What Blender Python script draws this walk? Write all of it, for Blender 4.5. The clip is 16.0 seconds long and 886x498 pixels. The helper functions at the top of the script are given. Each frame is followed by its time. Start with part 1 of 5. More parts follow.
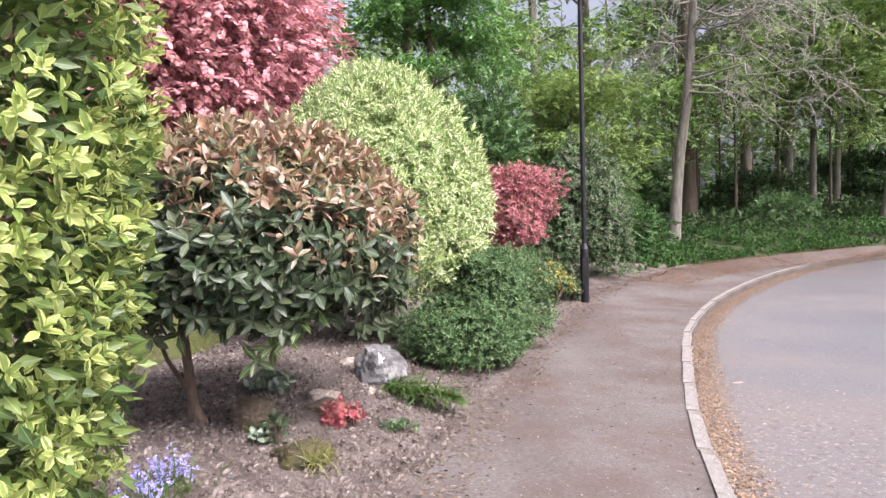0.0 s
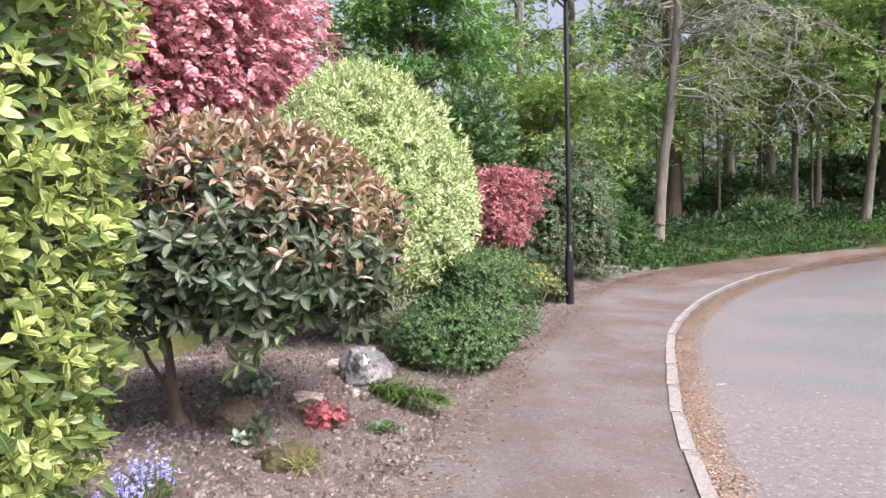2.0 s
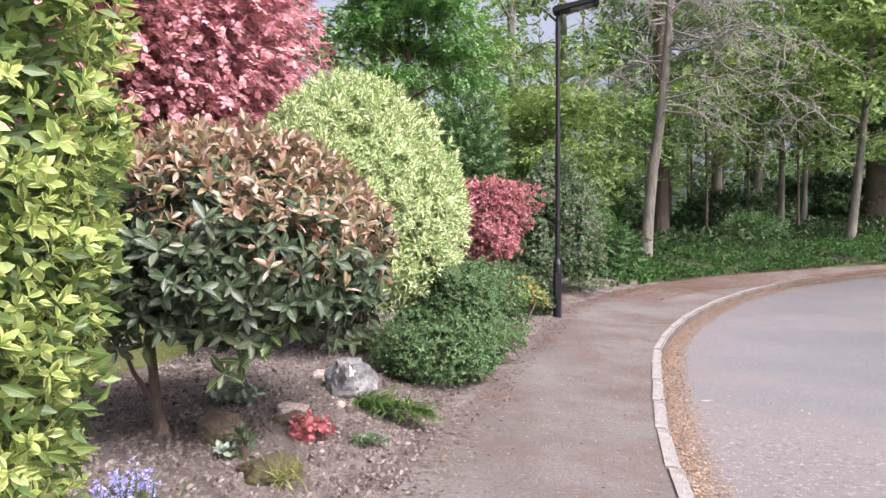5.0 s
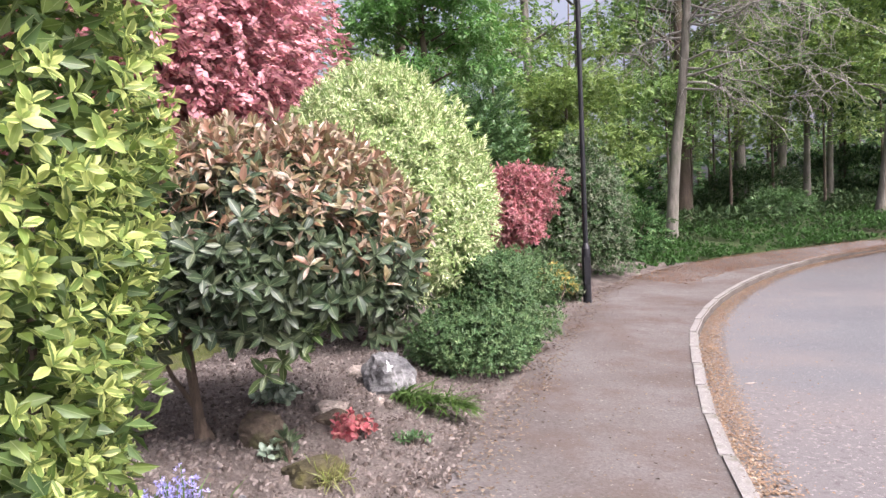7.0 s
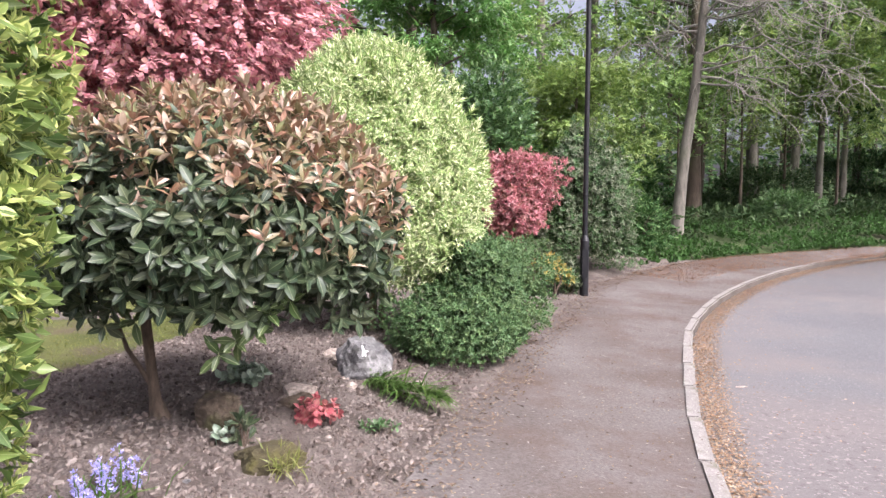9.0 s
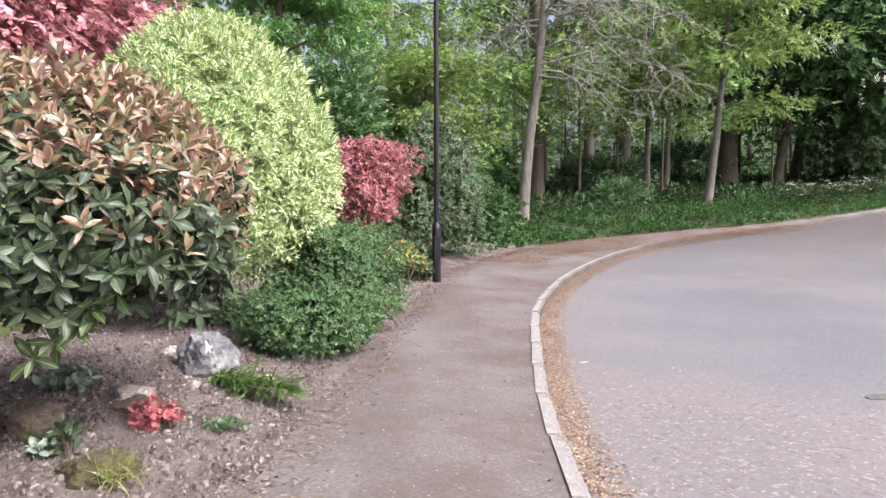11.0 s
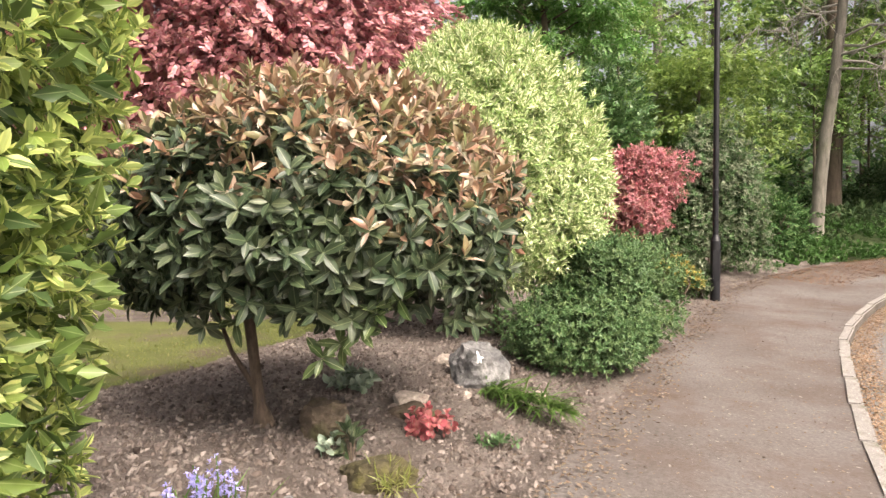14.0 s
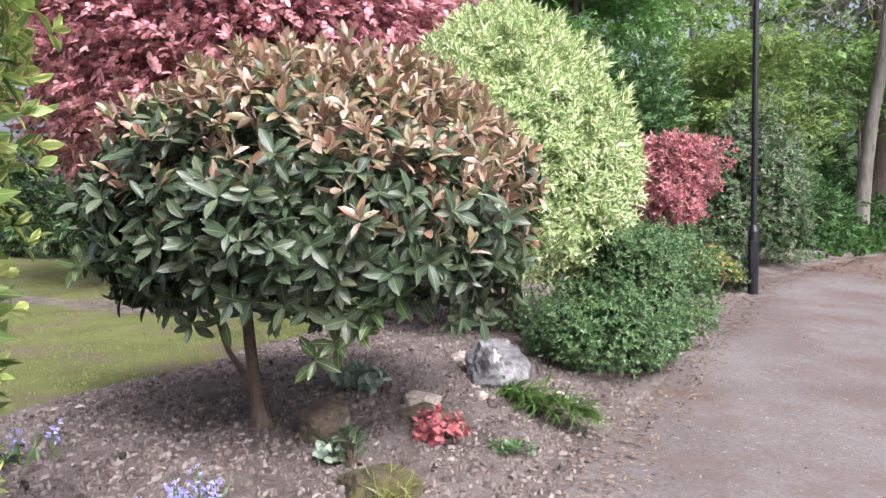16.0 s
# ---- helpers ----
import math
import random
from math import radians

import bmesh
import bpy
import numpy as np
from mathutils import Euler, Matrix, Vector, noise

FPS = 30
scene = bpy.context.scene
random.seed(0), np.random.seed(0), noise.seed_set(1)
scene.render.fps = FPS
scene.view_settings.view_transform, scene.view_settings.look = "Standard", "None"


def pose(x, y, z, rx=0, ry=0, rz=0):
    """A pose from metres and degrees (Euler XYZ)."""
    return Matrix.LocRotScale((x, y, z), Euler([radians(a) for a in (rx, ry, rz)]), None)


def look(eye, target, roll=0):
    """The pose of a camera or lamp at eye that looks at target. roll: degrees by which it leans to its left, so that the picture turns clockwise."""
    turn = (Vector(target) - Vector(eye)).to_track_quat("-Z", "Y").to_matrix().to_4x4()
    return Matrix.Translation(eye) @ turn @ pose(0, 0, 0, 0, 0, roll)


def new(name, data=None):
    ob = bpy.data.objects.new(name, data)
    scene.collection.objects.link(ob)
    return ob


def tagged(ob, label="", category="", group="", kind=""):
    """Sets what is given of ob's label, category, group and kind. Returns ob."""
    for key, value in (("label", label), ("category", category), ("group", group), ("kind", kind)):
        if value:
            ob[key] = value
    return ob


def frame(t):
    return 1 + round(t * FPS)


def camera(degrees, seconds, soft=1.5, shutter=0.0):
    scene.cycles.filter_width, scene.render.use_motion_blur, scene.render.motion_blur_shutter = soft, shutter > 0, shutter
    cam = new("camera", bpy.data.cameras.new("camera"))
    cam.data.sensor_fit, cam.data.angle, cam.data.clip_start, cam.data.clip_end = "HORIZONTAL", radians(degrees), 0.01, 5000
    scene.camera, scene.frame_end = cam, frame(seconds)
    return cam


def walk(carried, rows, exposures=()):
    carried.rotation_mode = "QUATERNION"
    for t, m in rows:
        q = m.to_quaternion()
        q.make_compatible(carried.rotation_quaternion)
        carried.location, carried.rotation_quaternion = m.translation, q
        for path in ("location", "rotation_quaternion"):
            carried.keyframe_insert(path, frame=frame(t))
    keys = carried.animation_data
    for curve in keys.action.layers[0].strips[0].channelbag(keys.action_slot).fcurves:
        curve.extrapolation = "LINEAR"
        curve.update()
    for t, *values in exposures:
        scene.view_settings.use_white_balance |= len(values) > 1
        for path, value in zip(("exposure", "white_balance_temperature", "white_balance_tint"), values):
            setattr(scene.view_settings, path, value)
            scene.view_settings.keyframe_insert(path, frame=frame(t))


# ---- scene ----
cam = camera(65.4, 16.0, soft=1.45)
PATH = [
    (0, (0.732, -0.162, 1.294), (0.585, 1.831, 1.232), -1.4),
    (0.5, (0.742, -0.166, 1.289), (0.599, 1.828, 1.22), -1.7),
    (1, (0.737, -0.15, 1.291), (0.593, 1.844, 1.219), -1.6),
    (1.5, (0.732, -0.152, 1.297), (0.62, 1.843, 1.23), -1.2),
    (2, (0.728, -0.15, 1.294), (0.624, 1.846, 1.235), -1.1),
    (2.5, (0.74, -0.172, 1.292), (0.601, 1.823, 1.248), -0.8),
    (3, (0.733, -0.174, 1.296), (0.61, 1.822, 1.251), -0.6),
    (3.5, (0.731, -0.183, 1.286), (0.602, 1.812, 1.225), -0.4),
    (4, (0.737, -0.191, 1.295), (0.643, 1.807, 1.257), -0.2),
    (4.2, (0.744, -0.185, 1.322), (0.668, 1.814, 1.286), 0.2),
    (6.3, (0.673, -0.072, 1.295), (0.588, 1.926, 1.272), -0.9),
    (6.5, (0.663, -0.061, 1.314), (0.552, 1.936, 1.282), -1.6),
    (7, (0.609, -0.027, 1.32), (0.484, 1.968, 1.258), -2.3),
    (7.5, (0.611, 0.013, 1.303), (0.537, 2.007, 1.173), -1.5),
    (8, (0.684, 0.082, 1.297), (0.571, 2.077, 1.209), -1.1),
    (8.2, (0.751, 0.123, 1.303), (0.593, 2.115, 1.21), 0.3),
    (10.3, (0.784, 0.211, 1.272), (0.737, 2.207, 1.158), 0.6),
    (10.5, (0.788, 0.232, 1.289), (0.902, 2.223, 1.142), 0.6),
    (11, (0.791, 0.25, 1.264), (1.064, 2.227, 1.135), -0.1),
    (11.5, (0.793, 0.263, 1.264), (1.221, 2.215, 1.197), -0.5),
    (12, (0.761, 0.276, 1.25), (1.292, 2.203, 1.2), -0.4),
    (12.5, (0.699, 0.331, 1.256), (1.188, 2.269, 1.207), -1.5),
    (13, (0.624, 0.408, 1.251), (0.872, 2.391, 1.173), -2.4),
    (13.5, (0.608, 0.462, 1.241), (0.522, 2.456, 1.121), -1.7),
    (14, (0.671, 0.557, 1.21), (0.21, 2.501, 1.13), -0.5),
    (14.5, (0.743, 0.651, 1.21), (0.121, 2.55, 1.126), 0.6),
    (15, (0.77, 0.677, 1.191), (0.147, 2.573, 1.069), -0.5),
    (15.5, (0.745, 0.729, 1.187), (0.124, 2.625, 1.042), -0.5),
    (16, (0.717, 0.827, 1.202), (0.164, 2.747, 1.097), -0.7),
]
EXPOSURES = [(0, 1.54, 6150, 21), (8, 1.54, 6150, 21), (10.5, 1.56, 6050, 19), (12, 1.56, 6100, 18), (13, 1.54, 6550, 17), (13.5, 1.55, 6800, 16),
             (14, 1.56, 7150, 14), (14.5, 1.56, 7100, 14), (15, 1.54, 6950, 15), (15.5, 1.54, 6400, 17), (16, 1.54, 5900, 18)]
walk(cam, [(t, look(eye, target, roll)) for t, eye, target, roll in PATH], EXPOSURES)

# ---- light ----
SUN_ELEV, SUN_AZ = radians(46), radians(134)
world = bpy.data.worlds.new("sky")
scene.world = world
world.use_nodes = True
wt = world.node_tree
sky = wt.nodes.new("ShaderNodeTexSky")
sky.sky_type = "NISHITA"
sky.sun_disc = False
sky.sun_elevation, sky.sun_rotation = SUN_ELEV, SUN_AZ
sky.air_density, sky.dust_density, sky.ozone_density = 0.7, 10.0, 0.6
wt.nodes["Background"].inputs[1].default_value = 0.13
thin_cloud = wt.nodes.new("ShaderNodeHueSaturation")
thin_cloud.inputs["Saturation"].default_value, thin_cloud.inputs["Value"].default_value = 0.45, 1.0
wt.links.new(sky.outputs[0], thin_cloud.inputs["Color"])
wt.links.new(thin_cloud.outputs[0], wt.nodes["Background"].inputs[0])
sun = new("sun", bpy.data.lights.new("sun", "SUN"))
sun.data.energy, sun.data.angle, sun.data.color = 1.6, radians(18), (1.0, 0.95, 0.88)
sun_dir = Vector((math.sin(SUN_AZ) * math.cos(SUN_ELEV), math.cos(SUN_AZ) * math.cos(SUN_ELEV), math.sin(SUN_ELEV)))
sun.matrix_world = Matrix.Translation((0, 0, 30)) @ sun_dir.to_track_quat("Z", "Y").to_matrix().to_4x4()


# ---- materials ----
def material(name):
    m = bpy.data.materials.new(name)
    m.use_nodes = True
    t = m.node_tree
    return m, t, t.nodes["Principled BSDF"]


def node(t, kind, **sockets):
    n = t.nodes.new(kind)
    for key, value in sockets.items():
        n.inputs[key.replace("_", " ")].default_value = value
    return n


def noise_of(t, scale, detail=5.0, rough=0.55):
    co = t.nodes.new("ShaderNodeTexCoord")
    n = node(t, "ShaderNodeTexNoise", Scale=scale, Detail=detail, Roughness=rough)
    t.links.new(co.outputs["Object"], n.inputs["Vector"])
    return n.outputs["Fac"]


def ramp(t, source, stops):
    r = t.nodes.new("ShaderNodeValToRGB")
    el = r.color_ramp.elements
    while len(el) < len(stops):
        el.new(0.5)
    for e, (p, c) in zip(el, stops):
        e.position, e.color = p, (*c, 1)
    t.links.new(source, r.inputs[0])
    return r.outputs[0]


def mixed(t, fac, a, b, blend="MIX"):
    n = t.nodes.new("ShaderNodeMix")
    n.data_type, n.blend_type = "RGBA", blend
    for sock, v in ((n.inputs[0], fac), (n.inputs[6], a), (n.inputs[7], b)):
        if isinstance(v, (int, float)):
            sock.default_value = v
        elif isinstance(v, tuple):
            sock.default_value = (*v, 1)
        else:
            t.links.new(v, sock)
    return n.outputs[2]


def calc(t, op, a, b=0.0):
    n = t.nodes.new("ShaderNodeMath")
    n.operation = op
    for sock, v in zip(n.inputs, (a, b)):
        if isinstance(v, (int, float)):
            sock.default_value = v
        else:
            t.links.new(v, sock)
    return n.outputs[0]


def bump(t, bsdf, height, strength, dist):
    b = node(t, "ShaderNodeBump", Strength=strength, Distance=dist)
    t.links.new(height, b.inputs["Height"])
    t.links.new(b.outputs[0], bsdf.inputs["Normal"])


def surface(name, colours, big, fine, rough=0.9, relief=0.5, depth=0.01, patches=None, speckle=None, shade_dust=None, worn=None):
    """A mineral or earthy surface: broad patches, fine grain and relief."""
    m, t, bsdf = material(name)
    n = len(colours)
    col = ramp(t, noise_of(t, big, 6), [(0.3 + 0.4 * i / max(1, n - 1), c) for i, c in enumerate(colours)])
    grain = noise_of(t, fine, 4, 0.7)
    col = mixed(t, 0.55, col, ramp(t, grain, [(0.3, (0.25, 0.25, 0.25)), (0.55, (0.62, 0.62, 0.62)), (0.75, (1, 1, 1))]), "OVERLAY")
    if patches:
        pscale, pcol, lo, hi = patches
        col = mixed(t, ramp(t, noise_of(t, pscale, 7, 0.65), [(lo, (0, 0, 0)), (hi, (1, 1, 1))]), col, pcol)
    # far stretch coloured darker: painted tree shade together with brown dust
    if shade_dust:
        acol, lo, hi = shade_dust
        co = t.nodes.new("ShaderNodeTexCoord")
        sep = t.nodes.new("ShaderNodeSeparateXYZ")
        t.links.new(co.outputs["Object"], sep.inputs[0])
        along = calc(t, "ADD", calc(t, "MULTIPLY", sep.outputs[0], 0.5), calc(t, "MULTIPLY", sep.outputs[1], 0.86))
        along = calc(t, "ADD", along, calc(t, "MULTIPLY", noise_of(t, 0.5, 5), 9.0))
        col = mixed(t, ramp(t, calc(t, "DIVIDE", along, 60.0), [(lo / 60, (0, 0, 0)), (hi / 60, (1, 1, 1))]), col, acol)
    if worn:
        wcol, lo, hi = worn
        co = t.nodes.new("ShaderNodeTexCoord")
        sep = t.nodes.new("ShaderNodeSeparateXYZ")
        t.links.new(co.outputs["Object"], sep.inputs[0])
        along = calc(t, "ADD", calc(t, "MULTIPLY", sep.outputs[0], 0.5), calc(t, "MULTIPLY", sep.outputs[1], 0.86))
        along = calc(t, "ADD", along, calc(t, "MULTIPLY", noise_of(t, 1.4, 6, 0.65), 2.4))
        rough_part = ramp(t, calc(t, "DIVIDE", along, 60.0), [(lo / 60, (1, 1, 1)), (hi / 60, (0, 0, 0))])
        col = mixed(t, calc(t, "MULTIPLY", rough_part, 0.6), col, wcol)
        pits = ramp(t, noise_of(t, 17, 3, 0.6), [(0.56, (0, 0, 0)), (0.64, (0.6, 0.6, 0.6))])
        col = mixed(t, calc(t, "MULTIPLY", rough_part, pits), col, (0.085, 0.075, 0.072))
        chips = ramp(t, noise_of(t, 24, 3, 0.6), [(0.60, (0, 0, 0)), (0.66, (0.8, 0.8, 0.8))])
        col = mixed(t, calc(t, "MULTIPLY", rough_part, chips), col, (0.25, 0.225, 0.21))
    if speckle:
        sscale, scol, lo = speckle
        col = mixed(t, ramp(t, noise_of(t, sscale, 2, 0.5), [(lo, (0, 0, 0)), (lo + 0.05, (1, 1, 1))]), col, scol)
    t.links.new(col, bsdf.inputs["Base Color"])
    bsdf.inputs["Roughness"].default_value = rough
    bsdf.inputs["Specular IOR Level"].default_value = 0.25
    bump(t, bsdf, grain, relief, depth)
    return m


def leaf(name, colours, margin=None, rough=0.45, glow=0.3, width=0.32, rib=0.25, spec=0.4):
    """A leaf: each one its own shade, a paler midrib, thin enough to pass light, with a margin of another colour if given."""
    m, t, bsdf = material(name)
    geo, info = t.nodes.new("ShaderNodeNewGeometry"), t.nodes.new("ShaderNodeObjectInfo")
    pick = calc(t, "FRACT", calc(t, "ADD", geo.outputs["Random Per Island"], info.outputs["Random"]))
    n = len(colours)
    col = ramp(t, pick, [(i / max(1, n - 1), c) for i, c in enumerate(colours)])
    uv = t.nodes.new("ShaderNodeUVMap")
    sep = t.nodes.new("ShaderNodeSeparateXYZ")
    t.links.new(uv.outputs[0], sep.inputs[0])
    side = calc(t, "ABSOLUTE", calc(t, "SUBTRACT", sep.outputs[0], 0.5))
    if margin:
        wob = calc(t, "MULTIPLY", calc(t, "SUBTRACT", noise_of(t, 60.0, 2), 0.5), 0.35)
        edge = calc(t, "ADD", calc(t, "ADD", side, wob), calc(t, "MULTIPLY", calc(t, "SUBTRACT", pick, 0.5), 0.25))
        f = ramp(t, edge, [(width * 0.5, (0, 0, 0)), (width * 0.5 + 0.06, (1, 1, 1))])
        col = mixed(t, f, col, margin)
    ribf = calc(t, "MULTIPLY", calc(t, "LESS_THAN", side, 0.03), rib)
    col = mixed(t, ribf, col, (0.5, 0.55, 0.3))
    col = mixed(t, 0.25, col, ramp(t, noise_of(t, 25.0, 3), [(0.35, (0.2, 0.2, 0.2)), (0.7, (0.9, 0.9, 0.9))]), "OVERLAY")
    t.links.new(col, bsdf.inputs["Base Color"])
    bsdf.inputs["Roughness"].default_value = rough
    bsdf.inputs["Specular IOR Level"].default_value = spec
    tr = t.nodes.new("ShaderNodeBsdfTranslucent")
    t.links.new(col, tr.inputs[0])
    mx = node(t, "ShaderNodeMixShader", Fac=glow)
    t.links.new(bsdf.outputs[0], mx.inputs[1])
    t.links.new(tr.outputs[0], mx.inputs[2])
    t.links.new(mx.outputs[0], t.nodes["Material Output"].inputs[0])
    return m


def bark(name, dark, light, scale=6.0):
    m, t, bsdf = material(name)
    co = t.nodes.new("ShaderNodeTexCoord")
    mp = node(t, "ShaderNodeMapping", Scale=(scale, scale, scale * 0.25))
    t.links.new(co.outputs["Object"], mp.inputs[0])
    n = node(t, "ShaderNodeTexNoise", Scale=1.5, Detail=8.0, Roughness=0.7)
    t.links.new(mp.outputs[0], n.inputs["Vector"])
    col = ramp(t, n.outputs["Fac"], [(0.3, dark), (0.65, light)])
    col = mixed(t, ramp(t, noise_of(t, 1.1, 5), [(0.5, (0, 0, 0)), (0.7, (0.6, 0.6, 0.6))]), col, (0.10, 0.12, 0.06))
    t.links.new(col, bsdf.inputs["Base Color"])
    bsdf.inputs["Roughness"].default_value = 0.95
    bump(t, bsdf, n.outputs["Fac"], 0.8, 0.03)
    return m


def painted(name, colour, rough=0.35, wear=(0.05, 0.05, 0.05)):
    m, t, bsdf = material(name)
    col = mixed(t, ramp(t, noise_of(t, 14.0, 8, 0.7), [(0.55, (0, 0, 0)), (0.75, (0.5, 0.5, 0.5))]), colour, wear)
    t.links.new(col, bsdf.inputs["Base Color"])
    bsdf.inputs["Specular IOR Level"].default_value = 0.3
    t.links.new(ramp(t, noise_of(t, 9.0), [(0.3, (rough, rough, rough)), (0.7, (rough + 0.25,) * 3)]), bsdf.inputs["Roughness"])
    bump(t, bsdf, noise_of(t, 60.0), 0.15, 0.002)
    return m


# the road's far end carries tree shade and dust in its colour
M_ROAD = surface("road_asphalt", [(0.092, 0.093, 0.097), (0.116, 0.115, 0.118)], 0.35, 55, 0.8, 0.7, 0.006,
                 patches=(0.42, (0.140, 0.127, 0.123), 0.46, 0.64), speckle=(38, (0.24, 0.22, 0.215), 0.66), shade_dust=((0.070, 0.060, 0.057), 16, 27), worn=((0.152, 0.133, 0.128), 7.2, 8.4))
M_PATH = surface("path_asphalt", [(0.075, 0.063, 0.057), (0.103, 0.090, 0.084), (0.126, 0.115, 0.112)], 0.8, 45, 0.92, 0.8, 0.008,
                 patches=(1.0, (0.078, 0.056, 0.046), 0.46, 0.66), speckle=(30, (0.22, 0.195, 0.18), 0.68))
M_ISLAND = surface("side_asphalt", [(0.07, 0.066, 0.064), (0.10, 0.09, 0.085)], 0.6, 50, 0.9, 0.6, 0.006)
M_KERB = surface("kerb_granite", [(0.15, 0.138, 0.130), (0.26, 0.245, 0.23)], 3.0, 70, 0.85, 0.7, 0.006,
                 patches=(4.0, (0.12, 0.11, 0.08), 0.52, 0.7), speckle=(40, (0.34, 0.32, 0.3), 0.64))
M_KERBFACE = surface("dark_kerb_face", [(0.05, 0.042, 0.036), (0.10, 0.086, 0.074)], 5.0, 60, 0.95, 0.8, 0.006)
M_SOIL = surface("bed_soil", [(0.066, 0.053, 0.046), (0.120, 0.099, 0.088), (0.170, 0.145, 0.132)], 3.5, 60, 0.98, 1.0, 0.03)

M_LAWN = surface("lawn_turf", [(0.055, 0.066, 0.018), (0.088, 0.102, 0.028), (0.118, 0.128, 0.042)], 1.6, 60, 0.95, 1.0, 0.02,
                 patches=(1.3, (0.105, 0.082, 0.060), 0.50, 0.66))
M_WOODS = surface("woodland_floor", [(0.030, 0.026, 0.014), (0.035, 0.050, 0.018), (0.045, 0.070, 0.022)], 0.8, 30, 0.98, 1.0, 0.04)
M_ROCK = surface("grey_rock", [(0.055, 0.055, 0.058), (0.12, 0.118, 0.118), (0.20, 0.196, 0.192)], 7.0, 40, 0.85, 0.8, 0.015,
                 patches=(9.0, (0.06, 0.06, 0.055), 0.56, 0.66))
M_QUARTZ = surface("quartz", [(0.50, 0.50, 0.50), (0.66, 0.66, 0.66)], 10, 50, 0.6, 0.3, 0.004)
M_PALESTONE = surface("pale_stone", [(0.24, 0.20, 0.17), (0.36, 0.31, 0.27)], 6.0, 50, 0.9, 0.8, 0.01)
M_BROWNROCK = surface("brown_rock", [(0.060, 0.046, 0.034), (0.125, 0.097, 0.073)], 8.0, 50, 0.95, 0.9, 0.012, patches=(6, (0.06, 0.06, 0.025), 0.5, 0.66))
M_MOSSROCK = surface("mossy_rock", [(0.045, 0.038, 0.024), (0.075, 0.066, 0.030)], 8.0, 50, 0.95, 0.9, 0.012, patches=(7, (0.07, 0.066, 0.02), 0.5, 0.64))
M_POST = painted("black_paint", (0.008, 0.008, 0.010), 0.3, (0.03, 0.028, 0.026))
M_SIGN = painted("white_paint", (0.75, 0.75, 0.72), 0.5, (0.4, 0.4, 0.36))
M_GLASS = painted("lamp_lens", (0.16, 0.16, 0.17), 0.15, (0.1, 0.1, 0.1))
M_BARK = bark("grey_bark", (0.055, 0.050, 0.040), (0.175, 0.160, 0.134))
M_DARKBARK = bark("dark_bark", (0.03, 0.022, 0.016), (0.10, 0.075, 0.055))
M_TWIG = bark("dead_twig", (0.15, 0.14, 0.122), (0.30, 0.28, 0.25), 20)
M_STEM = bark("shrub_stem", (0.05, 0.035, 0.025), (0.15, 0.11, 0.08), 25)
M_GOLD = leaf("golden_leaf", [(0.165, 0.250, 0.054), (0.300, 0.378, 0.098), (0.118, 0.196, 0.043), (0.390, 0.450, 0.150), (0.212, 0.296, 0.071), (0.076, 0.135, 0.033)], margin=(0.53, 0.58, 0.20), glow=0.46, width=0.50, rib=0.15)
# golden shrub's inner leaf, its green darkened to deepen the shaded gaps
M_GOLDIN = leaf("shade_dark_inner_leaf", [(0.040, 0.078, 0.022), (0.080, 0.132, 0.034), (0.140, 0.200, 0.044)], glow=0.3)
M_VIBG = leaf("glossy_green_leaf", [(0.020, 0.040, 0.018), (0.046, 0.068, 0.032), (0.028, 0.050, 0.024), (0.080, 0.098, 0.052)], rough=0.44, glow=0.12, rib=0.2, spec=0.42)
M_VIBC = leaf("copper_leaf", [(0.231, 0.112, 0.065), (0.330, 0.195, 0.140), (0.163, 0.143, 0.064), (0.430, 0.310, 0.250), (0.111, 0.130, 0.052), (0.257, 0.144, 0.087), (0.171, 0.209, 0.087)], rough=0.36, glow=0.25, rib=0.15, spec=0.65)
M_VIBL = leaf("light_green_leaf", [(0.050, 0.090, 0.028), (0.095, 0.145, 0.048), (0.070, 0.098, 0.042)], rough=0.42, glow=0.3, rib=0.5)
M_DOME = leaf("cream_edged_leaf", [(0.230, 0.350, 0.112), (0.330, 0.445, 0.155), (0.155, 0.258, 0.085), (0.415, 0.490, 0.192)], margin=(0.80, 0.81, 0.54), glow=0.28, width=0.46, rib=0.1)
M_LOW = leaf("small_green_leaf", [(0.043, 0.100, 0.035), (0.068, 0.140, 0.050), (0.086, 0.164, 0.060)], glow=0.25)
M_LOWTOP = leaf("bluish_green_leaf", [(0.060, 0.122, 0.046), (0.100, 0.170, 0.064), (0.135, 0.205, 0.074)], glow=0.25)
M_RED = leaf("red_leaf", [(0.33, 0.095, 0.10), (0.43, 0.17, 0.175), (0.50, 0.27, 0.265), (0.20, 0.06, 0.055), (0.17, 0.11, 0.06)], glow=0.3)
M_PINK = leaf("pink_red_leaf", [(0.50, 0.15, 0.19), (0.62, 0.29, 0.32), (0.40, 0.09, 0.12), (0.68, 0.42, 0.43)], glow=0.3)
M_GREY = leaf("grey_green_leaf", [(0.066, 0.093, 0.049), (0.142, 0.175, 0.109), (0.098, 0.131, 0.066), (0.239, 0.261, 0.186)], glow=0.2)
M_YELLOW = leaf("yellow_leaf", [(0.44, 0.38, 0.09), (0.36, 0.24, 0.07), (0.25, 0.27, 0.07)], glow=0.3)
M_PURPLE = leaf("copper_beech_leaf", [(0.300, 0.084, 0.100), (0.520, 0.215, 0.250), (0.690, 0.370, 0.420), (0.180, 0.058, 0.066), (0.600, 0.290, 0.325), (0.420, 0.215, 0.175)], rough=0.45, glow=0.33, spec=0.4)
M_MAPLE = leaf("fresh_green_leaf", [(0.078, 0.195, 0.042), (0.116, 0.265, 0.060), (0.058, 0.142, 0.034)], glow=0.4)
